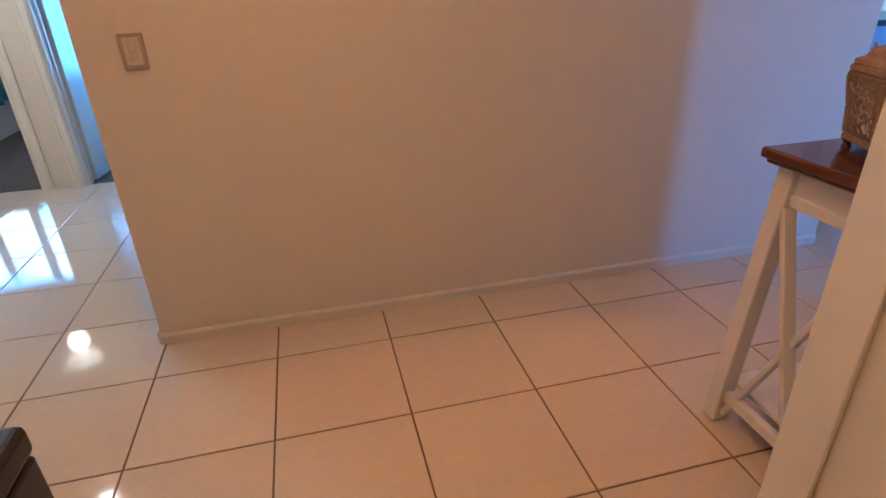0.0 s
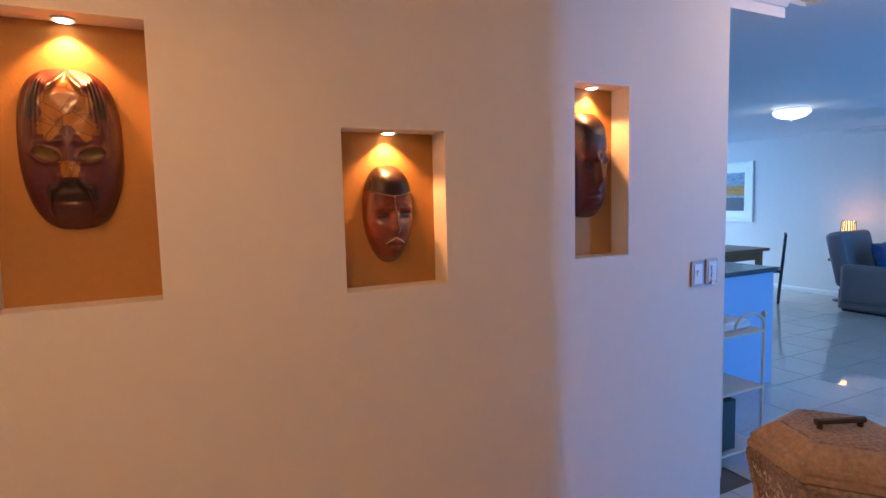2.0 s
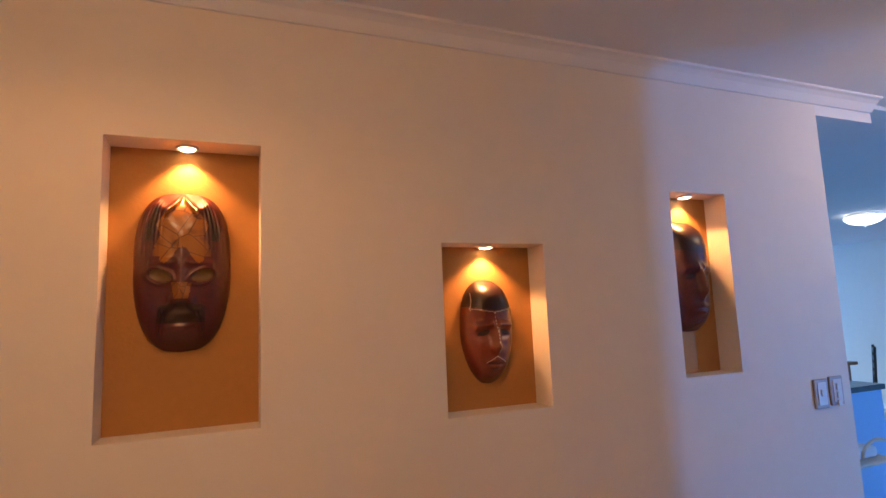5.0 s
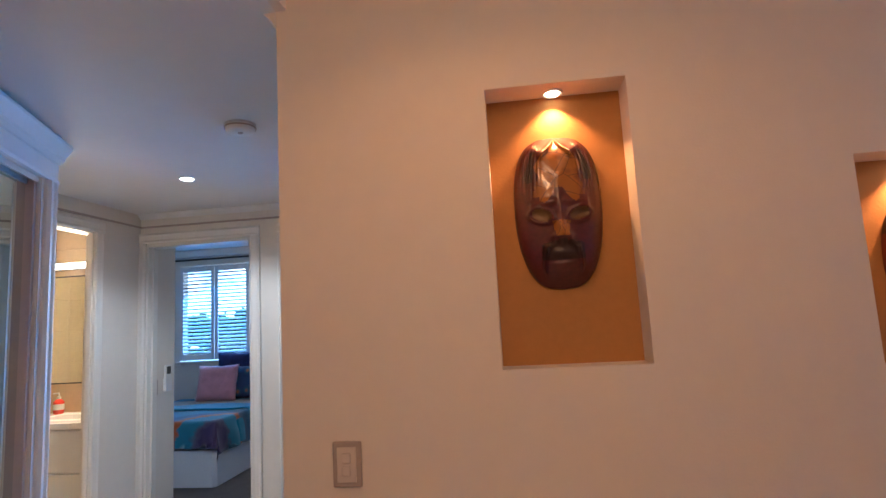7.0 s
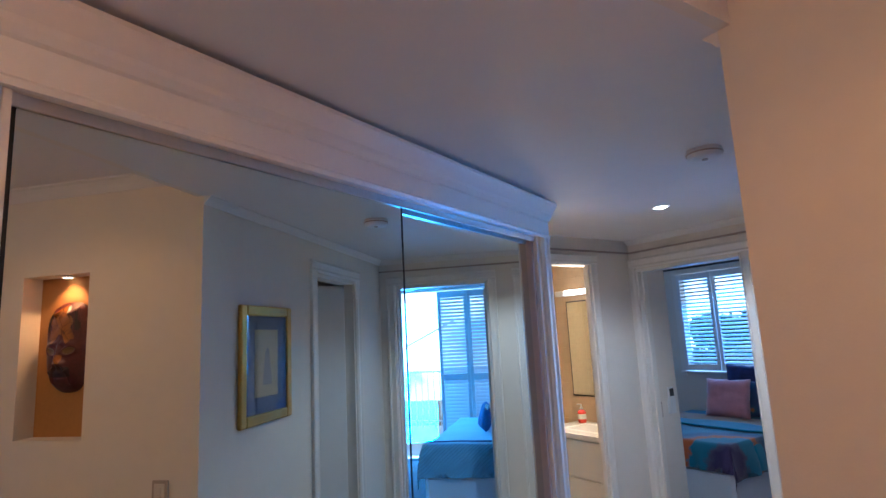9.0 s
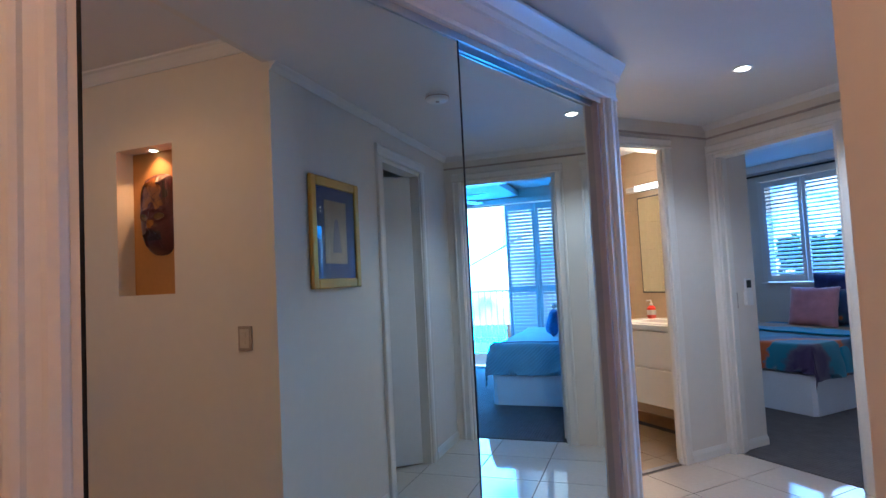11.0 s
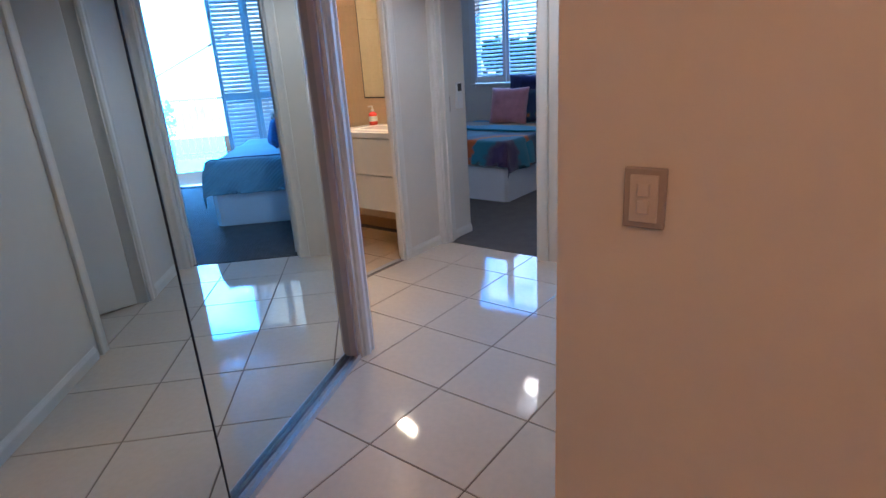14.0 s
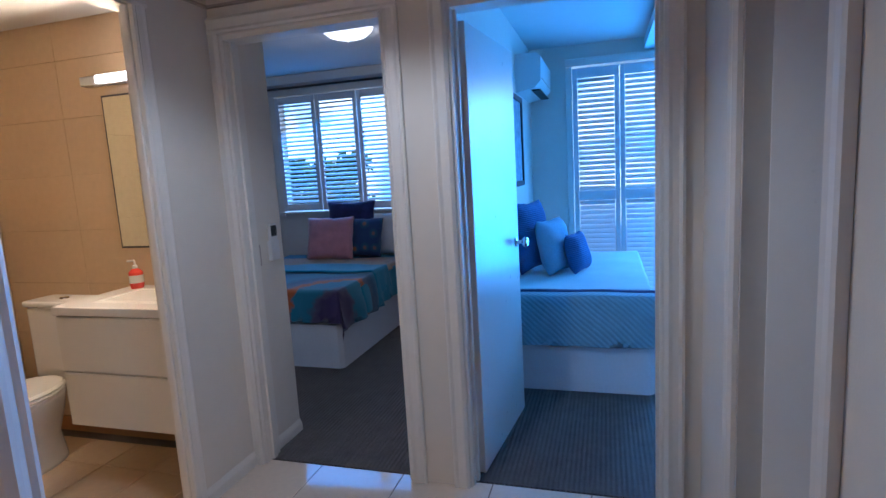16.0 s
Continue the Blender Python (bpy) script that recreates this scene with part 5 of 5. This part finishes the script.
part("cradle", bm_box(-0.036, 0.036, -0.024, 0, -0.10, 0.0, bevel=0.003, seg=1), M_ACPLASTIC, rm)
part("remote", bm_box(-0.030, 0.030, -0.021, -0.004, -0.08, 0.09, bevel=0.004), M_ACPLASTIC, rm)
part("screen", bm_box(-0.024, 0.024, -0.0225, -0.0208, 0.025, 0.08), M_BLACK, rm, "dark display")
switch_plate("light_switch", pose(-2.4645, 3.045, 1.04, 0, 0, 90), "cream switch just inside the bedroom door", 1)

# ---- second bedroom ----
lf = holder("door_bedroom", pose(-1.370, DY + 0.105, 0, 0, 0, 84), "open white painted bedroom door", "door")
lf["kind"] = "structure"
part("door_leaf", bm_box(0, 0.735, -0.036, 0, 0.012, 2.02, bevel=0.003, seg=1), M_DOOR, lf)
for s in (-1, 1):
    y = 0.0 if s > 0 else -0.036
    part("knob", turned([(0, 0), (0.026, 0), (0.026, 0.006), (0.010, 0.010), (0.010, 0.034), (0.024, 0.044), (0.028, 0.056), (0.022, 0.068), (0, 0.070)], 20, Matrix.Translation((0.675, y, 1.0)) @ Matrix.Rotation(radians(-90 * s), 4, "X")), M_CHROME, lf, "chrome door knob")
for z in (0.25, 1.0, 1.8):
    part("hinge", turned([(0, 0), (0.006, 0), (0.006, 0.09), (0, 0.09)], 10, Matrix.Translation((-0.003, 0.004, z))), M_CHROME, lf)

bed2 = holder("bed", pose(-1.44, 4.04, 0), "single bed with white base under a pale aqua coverlet", "bed")
part("base", loft([[(x, y, z) for x, y in ((0.0, 0.03), (0.03, 0.0), (0.89, 0.0), (0.94, 0.05), (0.94, 1.90), (0.0, 1.90))] for z in (0.012, 0.32)]), M_SHEET, bed2, "white valance base")
part("mattress", bm_box(0.0, 0.92, 0.0, 1.90, 0.325, 0.565, bevel=0.05, seg=4), M_SHEET, bed2)
smooth(part("coverlet", drape(0.01, 0.92, 0.30, 1.90, 0.572, (0.0, 0.20, 0.0, 0.0)), M_PALEAQUA, bed2, "pale aqua coverlet"))
bl2 = smooth(part("blanket", drape(-1.43, -0.50, 4.04, 4.15, 0.598, (0.0, 0.30, 0.30, 0.0), wave=0.010), M_AQUA))
tagged(bl2, "aqua knitted blanket over the bed's foot", "blanket")
bnd = smooth(part("blanket_border", drape(-1.43, -0.50, 4.15, 4.22, 0.600, (0.0, 0.26, 0.0, 0.0), step=0.035), M_NAVY))
tagged(bnd, "dark blue woven border of the blanket", "blanket")
pillow("cushion", 0.52, 0.54, 0.18, M_DENIM, pose(-1.36, 5.05, 0.86, -6, 0, 74), "ribbed denim blue cushion against the wall")
pillow("cushion", 0.42, 0.42, 0.16, M_SKYFAB, pose(-1.17, 5.0, 0.79, -14, 0, 70), "light blue cushion with teal corner on the bed")
pillow("cushion", 0.30, 0.30, 0.13, M_DENIM, pose(-1.0, 5.0, 0.735, -14, 0, 72), "small blue cushion on the bed")
ac = holder("air_conditioner", pose(-1.475, 5.30, 2.0), "white split air conditioner high on the wall", "air conditioner")
part("body", loft([[(0, y, 0.0), (0.15, y, 0.03), (0.20, y, 0.08), (0.205, y, 0.27), (0.17, y, 0.30), (0, y, 0.30)] for y in (0.0, 0.82)]), M_ACPLASTIC, ac)
part("outlet_vane", bm_box(0.12, 0.19, 0.06, 0.76, 0.012, 0.022), M_BLACK, ac, "dark air outlet")
part("front_seam", bm_box(0.204, 0.2065, 0.02, 0.80, 0.10, 0.104), M_PLATEFRAME, ac)
pc2 = holder("framed_picture", pose(-1.475, 5.16, 1.61, 0, 0, 90), "dark framed pale print above the bed", "picture")
for x0, x1, z0, z1 in ((-0.30, -0.26, -0.36, 0.36), (0.26, 0.30, -0.36, 0.36), (-0.26, 0.26, 0.32, 0.36), (-0.26, 0.26, -0.36, -0.32)):
    part("frame", bm_box(x0, x1, -0.026, -0.001, z0, z1, bevel=0.004, seg=1), M_DARKFRAME, pc2)
part("print", bm_box(-0.262, 0.262, -0.012, -0.002, -0.322, 0.322), M_SEA, pc2)


def ceiling_fan(p, label, turn):
    fan = holder("ceiling_fan", pose(*p, 0, 0, turn), label, "ceiling fan")
    part("canopy", turned([(0, 0), (0.06, 0), (0.05, -0.04), (0.014, -0.05), (0, -0.05)], 20), M_ACPLASTIC, fan)
    rbm = bmesh.new()
    rod(rbm, (0, 0, -0.05), (0, 0, -0.16), 0.012, 10)
    part("downrod", rbm, M_ACPLASTIC, fan)
    smooth(part("motor", turned([(0, -0.16), (0.05, -0.16), (0.09, -0.18), (0.09, -0.22), (0.05, -0.245), (0, -0.25)], 24), M_DARKWOOD, fan))
    for i in range(4):
        bm = bm_box(0.08, 0.58, -0.06, 0.06, -0.215, -0.207, bevel=0.003, seg=1)
        bmesh.ops.transform(bm, matrix=Matrix.Rotation(math.pi / 2 * i, 4, "Z") @ Matrix.Rotation(radians(8), 4, "X"), verts=bm.verts)
        part("blade", bm, M_ACPLASTIC, fan)
    return fan


ceiling_fan((0.25, 5.30, 2.50), "white four-bladed bedroom ceiling fan", 20)
ceiling_fan((7.75, 2.25, FOYER_C - 0.02), "white four-bladed living room ceiling fan", 35)

# ---- balcony ----
slab("balcony_floor", -2.0, 3.2, 6.36, 9.2, -0.15, -0.02, M_CONCRETE, "pale sunlit balcony paving", "balcony")
rl = holder("balcony_railing", pose(-2.0, 9.1, -0.02), "white metal balcony railing", "railing")
part("top_rail", bm_box(0, 5.2, -0.03, 0.03, 1.0, 1.04, bevel=0.004, seg=1), M_SHUTTER, rl)
part("bottom_rail", bm_box(0, 5.2, -0.015, 0.015, 0.08, 0.11), M_SHUTTER, rl)
for i in range(44):
    part("baluster", bm_box(0.05 + i * 0.12, 0.066 + i * 0.12, -0.008, 0.008, 0.0, 1.0), M_SHUTTER, rl)
pot = holder("potted_plant", pose(1.30, 8.20, -0.02), "leafy plant in a blue glazed balcony pot", "plant")
smooth(part("pot", turned([(0, 0), (0.14, 0), (0.19, 0.30), (0.21, 0.42), (0.19, 0.44), (0.17, 0.40), (0, 0.38)], 24), M_POT, pot))


def leaves(bm, n, c, rx, rz, size, rng):
    for _ in range(n):
        a, r, z = rng.uniform(0, 6.28), rng.random() ** 0.5, rng.uniform(-1, 1)
        p = Vector((c[0] + rx * r * math.cos(a), c[1] + rx * r * math.sin(a), c[2] + rz * z))
        m = Matrix.Translation(p) @ Euler((rng.uniform(-1.2, 1.2), rng.uniform(-1.2, 1.2), a)).to_matrix().to_4x4()
        s = size * rng.uniform(0.6, 1.3)
        vs = [bm.verts.new(m @ Vector(q)) for q in ((0, 0, 0), (s * 0.25, s * 0.5, 0.01), (0, s, 0.0), (-s * 0.25, s * 0.5, 0.01))]
        bm.faces.new(vs)


_rng = random.Random(5)
lb = bmesh.new()
for i in range(7):
    a = i * 0.9
    rod(lb, (0.04 * math.cos(a), 0.04 * math.sin(a), 0.38), (0.16 * math.cos(a), 0.16 * math.sin(a), 0.85), 0.006, 5)
part("stems", lb, M_OAK, pot)
lb = bmesh.new()
leaves(lb, 260, (0, 0, 0.75), 0.26, 0.26, 0.11, _rng)
part("foliage", lb, M_LEAF, pot)


aw = holder("awning_arm", pose(0, 7.2, 0), "thin grey metal awning arm over the balcony", "awning arm")
_ab = bmesh.new()
rod(_ab, (1.1, 0, 1.26), (-0.3, 0, 1.92), 0.014, 8)
part("arm", _ab, M_ALU, aw)
_ab = bmesh.new()
rod(_ab, (1.1, 0, -0.02), (1.1, 0, 1.30), 0.02, 10)
part("post", _ab, M_ALU, aw)
M_SHRUB = material("garden_leaf", (0.10, 0.20, 0.09), 0.6, vary=0.5, scale=20)


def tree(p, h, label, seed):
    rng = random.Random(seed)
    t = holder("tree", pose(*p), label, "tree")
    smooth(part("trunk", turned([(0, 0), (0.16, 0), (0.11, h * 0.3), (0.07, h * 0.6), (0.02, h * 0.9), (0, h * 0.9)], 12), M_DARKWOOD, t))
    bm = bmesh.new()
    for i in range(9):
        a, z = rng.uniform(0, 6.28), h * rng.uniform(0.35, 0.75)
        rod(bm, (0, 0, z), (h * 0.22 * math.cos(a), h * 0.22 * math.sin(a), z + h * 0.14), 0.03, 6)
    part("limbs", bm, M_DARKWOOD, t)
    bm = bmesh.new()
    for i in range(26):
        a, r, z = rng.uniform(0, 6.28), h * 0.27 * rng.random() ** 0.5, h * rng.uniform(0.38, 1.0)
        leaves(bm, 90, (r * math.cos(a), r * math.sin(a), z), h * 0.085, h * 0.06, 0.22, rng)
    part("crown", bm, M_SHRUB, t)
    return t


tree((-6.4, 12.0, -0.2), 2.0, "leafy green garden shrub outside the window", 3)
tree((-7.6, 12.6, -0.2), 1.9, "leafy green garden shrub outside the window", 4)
bd = glow("hazy_bright_sky", (0.2, 0.66, 1.0), 5.0)
_nt, _n, _l, _b = nodes_of(bd)
_tc, _ns, _rp = _n.new("ShaderNodeTexCoord"), _n.new("ShaderNodeTexNoise"), _n.new("ShaderNodeValToRGB")
_ns.inputs["Scale"].default_value, _ns.inputs["Detail"].default_value = 0.7, 5
_rp.color_ramp.elements[0].position, _rp.color_ramp.elements[0].color = 0.36, (0.03, 0.30, 0.70, 1)
_rp.color_ramp.elements[1].position, _rp.color_ramp.elements[1].color = 0.56, (0.78, 0.96, 1.0, 1)
_l.new(_tc.outputs["Object"], _ns.inputs["Vector"])
_l.new(_ns.outputs["Fac"], _rp.inputs[0])
_l.new(_rp.outputs[0], _b.inputs["Emission Color"])
structure(part("backdrop", bm_box(-26, 16, 15.0, 15.1, -0.3, 9.0), bd), "hazy bright sky beyond the garden", "backdrop")

# ---- living room ----
bar = holder("breakfast_bar", pose(3.1, 1.80, 0), "white panelled breakfast bar with dark stone top", "kitchen counter")
part("front_panel", bm_box(0, 1.68, 0, 0.03, 0.0, 0.90), M_BAR, bar)
part("end_panel", bm_box(1.65, 1.68, 0.031, 0.70, 0.0, 0.90), M_BAR, bar)
part("back_panel", bm_box(0, 1.649, 0.67, 0.70, 0.0, 0.90), M_BAR, bar)
part("benchtop", bm_box(-0.02, 1.70, -0.02, 0.72, 0.902, 0.94, bevel=0.004), M_STONE, bar, "dark polished stone top")
vp = holder("vase_plant", pose(4.35, 2.25, 0.94), "spiky green plant in a white vase on the bar", "plant")
smooth(part("vase", turned([(0, 0), (0.06, 0), (0.10, 0.08), (0.10, 0.16), (0.06, 0.22), (0.05, 0.22), (0, 0.20)], 20), M_CERAMIC, vp))
lb = bmesh.new()
for i in range(28):
    a, e = _rng.uniform(0, 6.28), _rng.uniform(0.3, 1.2)
    d = Vector((math.cos(a) * math.cos(e), math.sin(a) * math.cos(e), math.sin(e))) * _rng.uniform(0.2, 0.34)
    side = Vector((-d.y, d.x, 0)).normalized() * 0.008
    v = [lb.verts.new(Vector((0, 0, 0.2)) + q) for q in (side, -side, d * 0.6 - side * 0.8, d, d * 0.6 + side * 0.8)]
    lb.faces.new(v)
part("fronds", lb, M_LEAF, vp)

tr = holder("bar_trolley", pose(3.09, 0.98, 0), "slim cream metal trolley with scrolled handles and shelves", "trolley")
for x in (0.0, 0.34):
    for y in (0.0, 0.28):
        bm = bmesh.new()
        rod(bm, (x, y, 0.0), (x, y, 0.84), 0.008, 8)
        part("post", bm, M_CREAMMETAL, tr)
        smooth(part("finial", turned([(0, 0.84), (0.012, 0.845), (0.016, 0.86), (0.010, 0.875), (0, 0.88)], 12, Matrix.Translation((x, y, 0))), M_CREAMMETAL, tr))
for z in (0.10, 0.44, 0.76):
    part("shelf", bm_box(-0.01, 0.35, -0.01, 0.29, z, z + 0.014, bevel=0.004, seg=1), M_CREAMMETAL, tr)
for y in (0.0, 0.28):
    bm = bmesh.new()
    pts = [(0.34 - 0.12 + 0.12 * math.cos(t), y, 0.80 + 0.075 * math.sin(t)) for t in np.linspace(0, math.pi, 10)]
    for a, b in zip(pts, pts[1:]):
        rod(bm, a, b, 0.008, 7)
    part("scroll_handle", bm, M_CREAMMETAL, tr)
tw = smooth(part("folded_towel", bm_box(3.11, 3.38, 1.02, 1.22, 0.776, 0.83, bevel=0.02, seg=3), M_SHEET))
tagged(tw, "folded white towel on the trolley", "towel")
bk = tagged(part("wine_box", bm_box(3.12, 3.24, 1.0, 1.2, 0.116, 0.40, bevel=0.004, seg=1), M_BLACK), "tall black box on the trolley shelf", "box")

dt = holder("dining_table", pose(7.15, 4.35, 0), "honey timber dining table", "table")
part("tabletop", bm_box(-0.8, 0.8, -0.45, 0.45, 0.72, 0.76, bevel=0.006), M_OAK, dt)
for x in (-0.72, 0.65):
    for y in (-0.40, 0.33):
        part("leg", bm_box(x, x + 0.07, y, y + 0.07, 0, 0.719, bevel=0.004, seg=1), M_OAK, dt)

for y in (-0.40, 0.375):
    part("apron", bm_box(-0.65, 0.65, y, y + 0.025, 0.60, 0.719), M_OAK, dt)


def dining_chair(m, label, wood):
    c = holder("dining_chair", m, label, "chair", "chairs round the dining table")
    part("seat", bm_box(-0.22, 0.22, -0.22, 0.22, 0.43, 0.47, bevel=0.012), wood, c)
    for x in (-0.20, 0.165):
        part("leg", bm_box(x, x + 0.035, -0.21, -0.175, 0, 0.43), wood, c)
        part("back_leg", beam((x + 0.018, 0.19, 0), (x + 0.018, 0.26, 0.96), 0.035, 0.03), wood, c)
    for k in range(4):
        z = 0.58 + 0.10 * k
        part("back_slat", bm_box(-0.17, 0.17, 0.222 + 0.006 * k, 0.238 + 0.006 * k, z, z + 0.05, bevel=0.003, seg=1), wood, c)
    return c


dining_chair(pose(7.93, 3.98, 0, 0, 0, 213), "dark timber dining chair with a slatted back", M_DARKWOOD)
c1 = dining_chair(pose(7.35, 5.0, 0, 0, 0, 0), "honey timber dining chair with a slatted back", M_OAK)
copy_thing(c1, pose(6.75, 5.0, 0, 0, 0, 0))
cdl = holder("candle_holder", pose(7.5, 4.45, 0.76), "tall clear glass candle holder on the dining table", "candle holder")
part("glass", turned([(0.06, 0.001), (0.06, 0.30), (0.055, 0.30), (0.055, 0.012), (0, 0.012), (0, 0.001)], 18), M_CLEAR, cdl)

ac_ = holder("armchair", pose(8.47, 2.66, 0, 0, 0, 0), "taupe leather recliner armchair", "armchair")
part("base", bm_box(-0.40, 0.40, -0.45, 0.42, 0.03, 0.30, bevel=0.03, seg=3), M_SOFA, ac_)
for x in (-0.42, 0.27):
    part("arm", bm_box(x, x + 0.15, -0.45, 0.40, 0.10, 0.60, bevel=0.05, seg=3), M_SOFA, ac_)
part("seat_cushion", bm_box(-0.26, 0.26, -0.46, 0.25, 0.305, 0.46, bevel=0.05, seg=3), M_SOFA, ac_)
bkm = bm_box(-0.36, 0.36, -0.10, 0.12, 0.0, 0.72, bevel=0.07, seg=4)
bmesh.ops.transform(bkm, matrix=Matrix.Translation((0, 0.36, 0.30)) @ Matrix.Rotation(radians(-14), 4, "X"), verts=bkm.verts)
smooth(part("backrest", bkm, M_SOFA, ac_))
part("plinth", bm_box(-0.36, 0.36, -0.40, 0.38, 0.0, 0.029), M_BLACK, ac_)
pillow("cushion", 0.42, 0.40, 0.14, M_OWLCUSHION, pose(8.47, 2.76, 0.68, -18, 0, 0), "turquoise and coral printed cushion on the armchair")
ct = holder("side_table", pose(8.80, 3.36, 0), "small dark timber side table", "side table")
part("top", turned([(0, 0.56), (0.22, 0.56), (0.22, 0.585), (0, 0.585)], 28), M_DARKWOOD, ct)
part("column", turned([(0, 0), (0.15, 0), (0.15, 0.02), (0.03, 0.05), (0.03, 0.56), (0, 0.56)], 16), M_DARKWOOD, ct)
tl = holder("table_lamp", pose(8.80, 3.36, 0.586), "tall tapered woven table lamp, glowing warmly", "lamp")
part("shade", turned([(0.11, 0.02), (0.075, 0.52), (0.07, 0.52), (0.105, 0.02)], 18), M_LAMPIN, tl, "glowing paper liner")
for i in range(18):
    a = i * 2 * math.pi / 18
    part("rib", beam((0.114 * math.cos(a), 0.114 * math.sin(a), 0.0), (0.08 * math.cos(a), 0.08 * math.sin(a), 0.53), 0.014, 0.005, 0.001), M_CANE, tl)
part("base", turned([(0, 0), (0.115, 0), (0.115, 0.018), (0, 0.018)], 24), M_DARKWOOD, tl)
pc3 = holder("framed_picture", pose(9.1, 5.35, 1.55, 0, 0, -90), "white framed seascape print on the living room wall", "picture")
for x0, x1, z0, z1 in ((-0.40, -0.34, -0.50, 0.50), (0.34, 0.40, -0.50, 0.50), (-0.34, 0.34, 0.44, 0.50), (-0.34, 0.34, -0.50, -0.44)):
    part("frame", bm_box(x0, x1, -0.03, -0.001, z0, z1, bevel=0.004, seg=1), M_TRIM, pc3)
part("mount", bm_box(-0.342, 0.342, -0.012, -0.002, -0.442, 0.442), M_VANITY, pc3)
part("print", bm_box(-0.24, 0.24, -0.0145, -0.0125, -0.32, 0.32), M_SEA, pc3, "blue sea and sky print")
part("print_band", bm_box(-0.24, 0.24, -0.0165, -0.0148, -0.06, 0.10), M_SUNSET, pc3, "orange and yellow shore band")
part("print_shore", bm_box(-0.24, 0.24, -0.0165, -0.0148, -0.32, -0.10), M_DARKFRAME, pc3, "dark foreground of the print")
